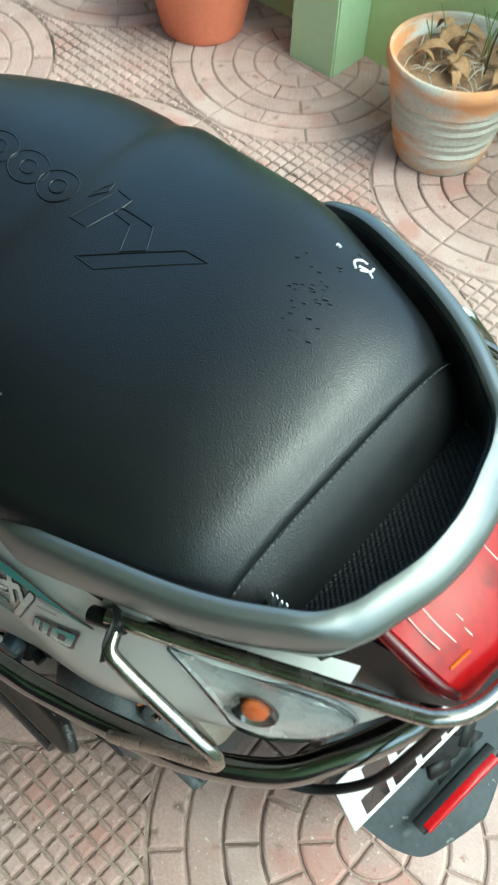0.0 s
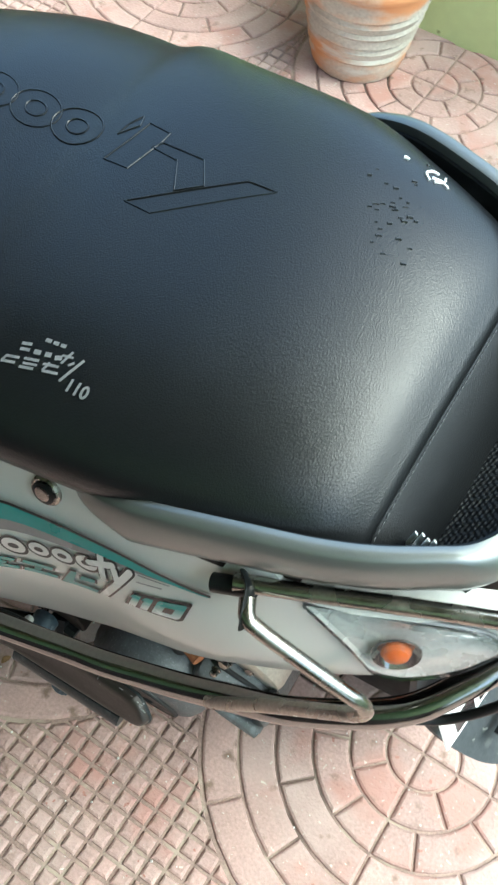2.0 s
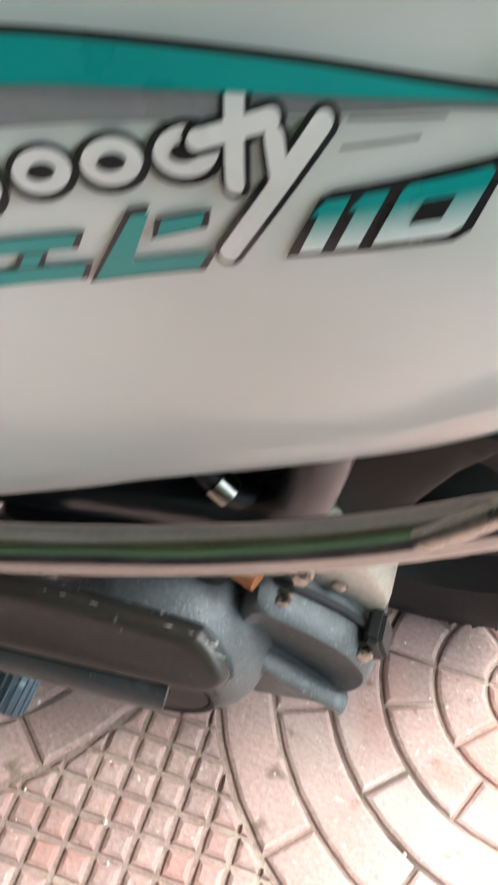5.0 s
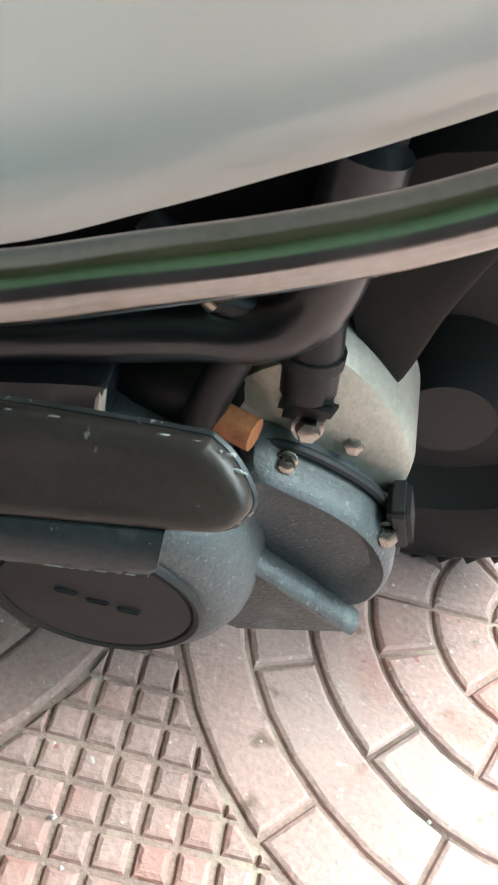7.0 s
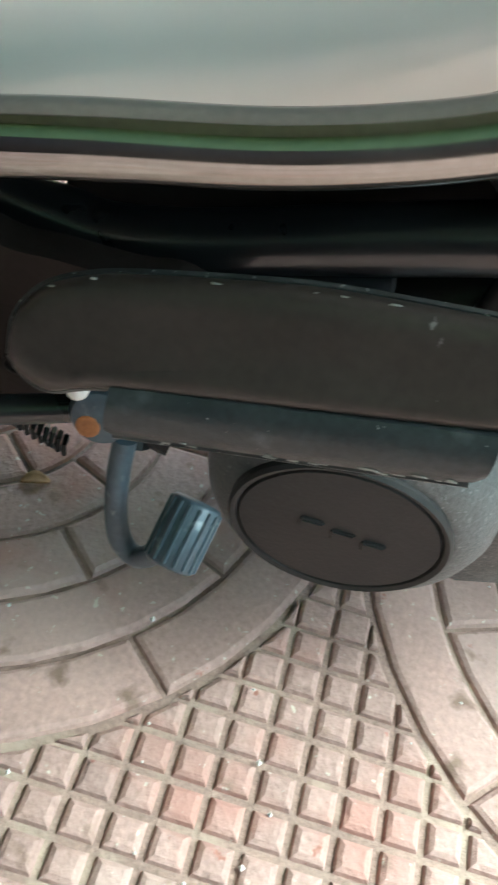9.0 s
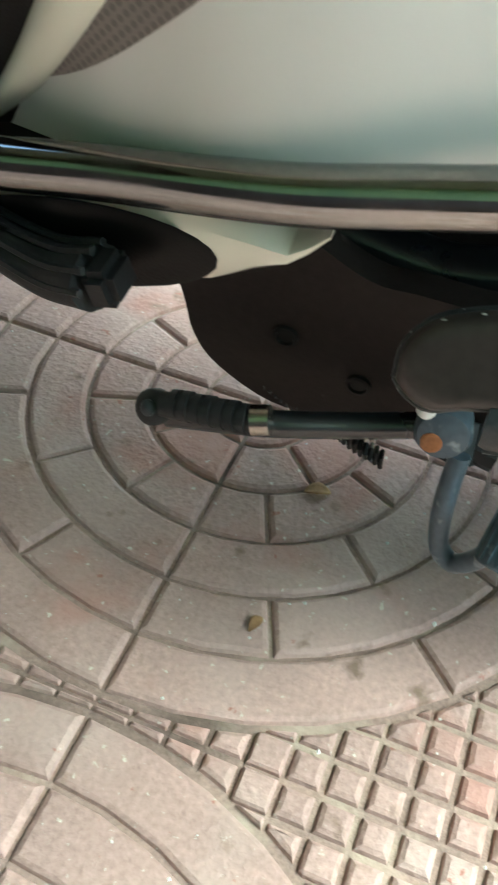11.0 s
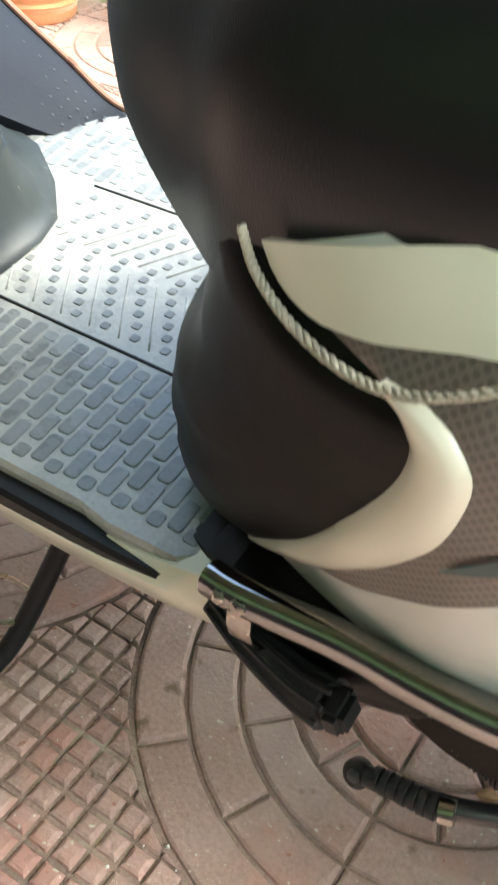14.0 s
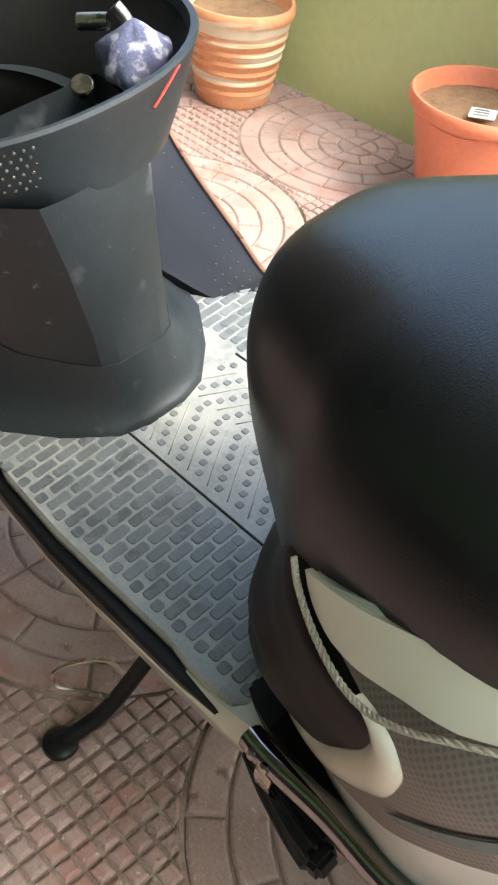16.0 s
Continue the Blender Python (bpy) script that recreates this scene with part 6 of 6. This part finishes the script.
# rope hanging from the seat edge
ROPE = [(-0.385, 0.580), (-0.374, 0.566), (-0.350, 0.558), (-0.319, 0.558), (-0.294, 0.562), (-0.270, 0.573), (-0.244, 0.588), (-0.20, 0.607), (-0.16, 0.632)]
core = smooth_line([on_side(x, z, 0.009) for x, z in ROPE], 24)
strands = []
for k in range(3):
    a0 = 2 * math.pi * k / 3
    strands.append(tube([c + 0.0012 * Vector((0.3 * math.cos(a0 + i * 0.55), math.cos(a0 + i * 0.55), math.sin(a0 + i * 0.55))) for i, c in enumerate(core)], 0.0014, 7, smooth=False))
part("rope", join(*strands), M["rope"], scooter, "off-white twisted cotton rope", angle=0)

# ---- things on the floor ----
def pot(name, at, base, rim, height, mat, label, ridges=0, lip=0.012, soil=0.8):
    root = thing(name, pose(*at), label, "plant pot", "pots along the wall")
    prof = [(0.001, 0.004), (base - 0.004, 0.0), (base, 0.006)]
    n = 24
    for k in range(1, n + 1):
        u = k / n
        r = base + (rim - lip - base) * u
        if ridges and 0.1 < u < 0.85:
            r += 0.0028 * math.sin(2 * math.pi * ridges * u)
        prof.append((r, 0.006 + (height - 0.036) * u))
    prof += [(rim - lip * 0.3, height - 0.028), (rim, height - 0.022), (rim, height - 0.006), (rim - 0.004, height), (rim - 0.010, height - 0.001), (rim - 0.014, height - 0.010), (rim - 0.022, height * soil)]
    part("body", lathe(prof, 56), mat, root, angle=35)
    zs = height * soil
    rings = []
    for k in range(9):
        r = (rim - 0.015) * (1 - k / 8) + 0.0005
        rings.append([(r * math.cos(a), r * math.sin(a), zs + 0.010 * noise.noise(Vector((r * 30 * math.cos(a), r * 30 * math.sin(a), at[0] * 9)))) for a in (2 * math.pi * i / 40 for i in range(40))])
    part("soil", mesh_of("soil", *loft(rings, caps=False)), M["soil"], root, "dry brown soil", angle=0)
    return root


orange = pot("plant_pot", (-1.094, 1.155, 0.004), 0.096, 0.156, 0.255, M["terracotta"], "orange plastic flower pot with bare soil by the green wall", lip=0.014, soil=0.86)
old = pot("plant_pot", (-0.43, 1.165, 0.004), 0.092, 0.138, 0.225, M["oldpot"], "weathered grey and orange pot with dry leaves by the wall", ridges=9, lip=0.008, soil=0.84)
far = pot("plant_pot", (-1.80, 1.155, 0.004), 0.092, 0.135, 0.235, M["stripepot"], "ridged cream and terracotta striped clay pot with soil", ridges=8, lip=0.006, soil=0.88)


def dry_leaf(l, w, curl):
    rings = []
    for i in range(7):
        u = i / 6
        half = w * math.sin(math.pi * min(0.98, u * 0.94 + 0.03)) ** 0.8
        z = curl * math.sin(math.pi * u)
        row = [(l * (u - 0.5), half * v, z + 0.35 * half * abs(v) + 0.0012) for v in (-1, -0.5, 0, 0.5, 1)]
        rings.append(row + [(x, y, zz - 0.0012) for x, y, zz in reversed(row)])
    return mesh_of("leaf", *loft(rings))


rng = random.Random(11)
for k in range(16):
    r, a = rng.uniform(0.01, 0.095), rng.uniform(0, 6.28)
    lf = part("dry_leaf", dry_leaf(rng.uniform(0.035, 0.075), rng.uniform(0.008, 0.017), rng.uniform(0.008, 0.026)), M["leaf"], old, angle=0)
    lf.matrix_basis = pose(r * math.cos(a), r * math.sin(a), 0.204 + rng.uniform(0, 0.010), rng.uniform(-14, 14), rng.uniform(-14, 14), rng.uniform(0, 360))
straws = []
for k in range(46):
    a, r, d, l = rng.uniform(0, 6.28), rng.uniform(0, 0.10), rng.uniform(0, 6.28), rng.uniform(0.02, 0.06)
    x, y = r * math.cos(a), r * math.sin(a)
    straws.append(tube([(x, y, 0.196), (x + 0.5 * l * math.cos(d), y + 0.5 * l * math.sin(d), 0.202 + rng.uniform(0, 0.006)), (x + l * math.cos(d), y + l * math.sin(d), 0.197)], 0.0012, 5, per=3))
part("straw", join(*straws), M["rope"], old, "dry straw litter on the soil", angle=0)["kind"] = "stuff"
for k in range(9):
    a, h, b = rng.uniform(0, 6.28), rng.uniform(0.05, 0.13), rng.uniform(-0.03, 0.03)
    x, y = 0.06 * math.cos(a), 0.06 * math.sin(a)
    part("stem", tube([(x, y, 0.185), (x + b * 0.3, y + b * 0.2, 0.19 + h * 0.5), (x + b, y + b * 0.5, 0.19 + h)], 0.0011, 5, per=4), M["grass"], old)
part("stem", tube([(0.05, 0.02, 0.185), (0.055, 0.02, 0.27), (0.08, 0.02, 0.36), (0.13, 0.02, 0.44)], 0.0019, 6, per=5), M["twig"], old, "long bare dark twig")

# cloth in the glove pocket, paper scrap in the pot, litter on the floor
def crumpled(r, h, seed):
    rings = []
    for i in range(13):
        u = i / 12
        rings.append([((r * math.sin(math.pi * (0.02 + 0.96 * u)) * (1 + 0.45 * noise.noise(Vector((2 * math.cos(a), 2 * math.sin(a), 3 * u + seed))))) * math.cos(a),
                       (r * math.sin(math.pi * (0.02 + 0.96 * u)) * (1 + 0.45 * noise.noise(Vector((2 * math.cos(a), 2 * math.sin(a), 3 * u + seed))))) * math.sin(a), h * u) for a in (2 * math.pi * k / 28 for k in range(28))])
    return mesh_of("crumpled", *loft(rings))


def at_scooter(x, y, z, turn=0):
    return pose(0, 0.077, 0, 8, 0, 0) @ pose(x, y, z, 0, 0, turn)


cloth = part("cloth", crumpled(0.042, 0.085, 3), M["cloth"], angle=0)
cloth.matrix_world = at_scooter(-0.935, 0.118, 0.545)
tagged(cloth, "crumpled blue and white checked cloth in the glove pocket", "cloth")
scrap = part("paper_scrap", box(-0.026, 0.026, -0.019, 0.019, 0, 0.003, 0.0008), M["plate"], angle=30)
scrap.matrix_world = pose(-1.07, 1.11, 0.239, 6, -4, 25)
tagged(scrap, "small white printed paper scrap on the potting soil", "paper")
for k in (-1, 0, 1):
    part("printed_bar", box(-0.018, 0.012, 0.010 * k - 0.003, 0.010 * k + 0.003, 0.0032, 0.0038, 0), M["greydecal"], scrap)
rng = random.Random(21)
verts, faces = [], []
for k in range(150):
    x, y, r = rng.uniform(-0.75, 0.35), rng.uniform(-0.55, 0.15), rng.uniform(0.0008, 0.0022)
    base = len(verts)
    verts += [(x + r * rng.uniform(0.7, 1.3) * a, y + r * rng.uniform(0.7, 1.3) * b_, 0.0040 + r * c) for a, b_, c in ((1, 0, 0), (0, 1, 0), (-1, 0, 0), (0, -1, 0), (0, 0, 0.9), (0, 0, -0.4))]
    faces += [(base + p, base + q, base + 4) for p, q in ((0, 1), (1, 2), (2, 3), (3, 0))] + [(base + q, base + p, base + 5) for p, q in ((0, 1), (1, 2), (2, 3), (3, 0))]
tagged(part("grit", mesh_of("grit", verts, faces, smooth=False), M["letter"], angle=0), "pale grit and crumbs scattered over the floor", "grit", kind="stuff")
for x, y, l, turn in ((-0.218, -0.067, 0.020, 20), (-0.222, -0.195, 0.014, 70), (0.165, -0.43, 0.010, 120)):
    lf = part("fallen_leaf", dry_leaf(l, l * 0.28, 0.003), M["leaf"], angle=0)
    lf.matrix_world = pose(x, y, 0.0046, 0, 0, turn)
    tagged(lf, "small dry yellowish leaf on the floor tiles", "leaf", "fallen leaves")
lay_floor()
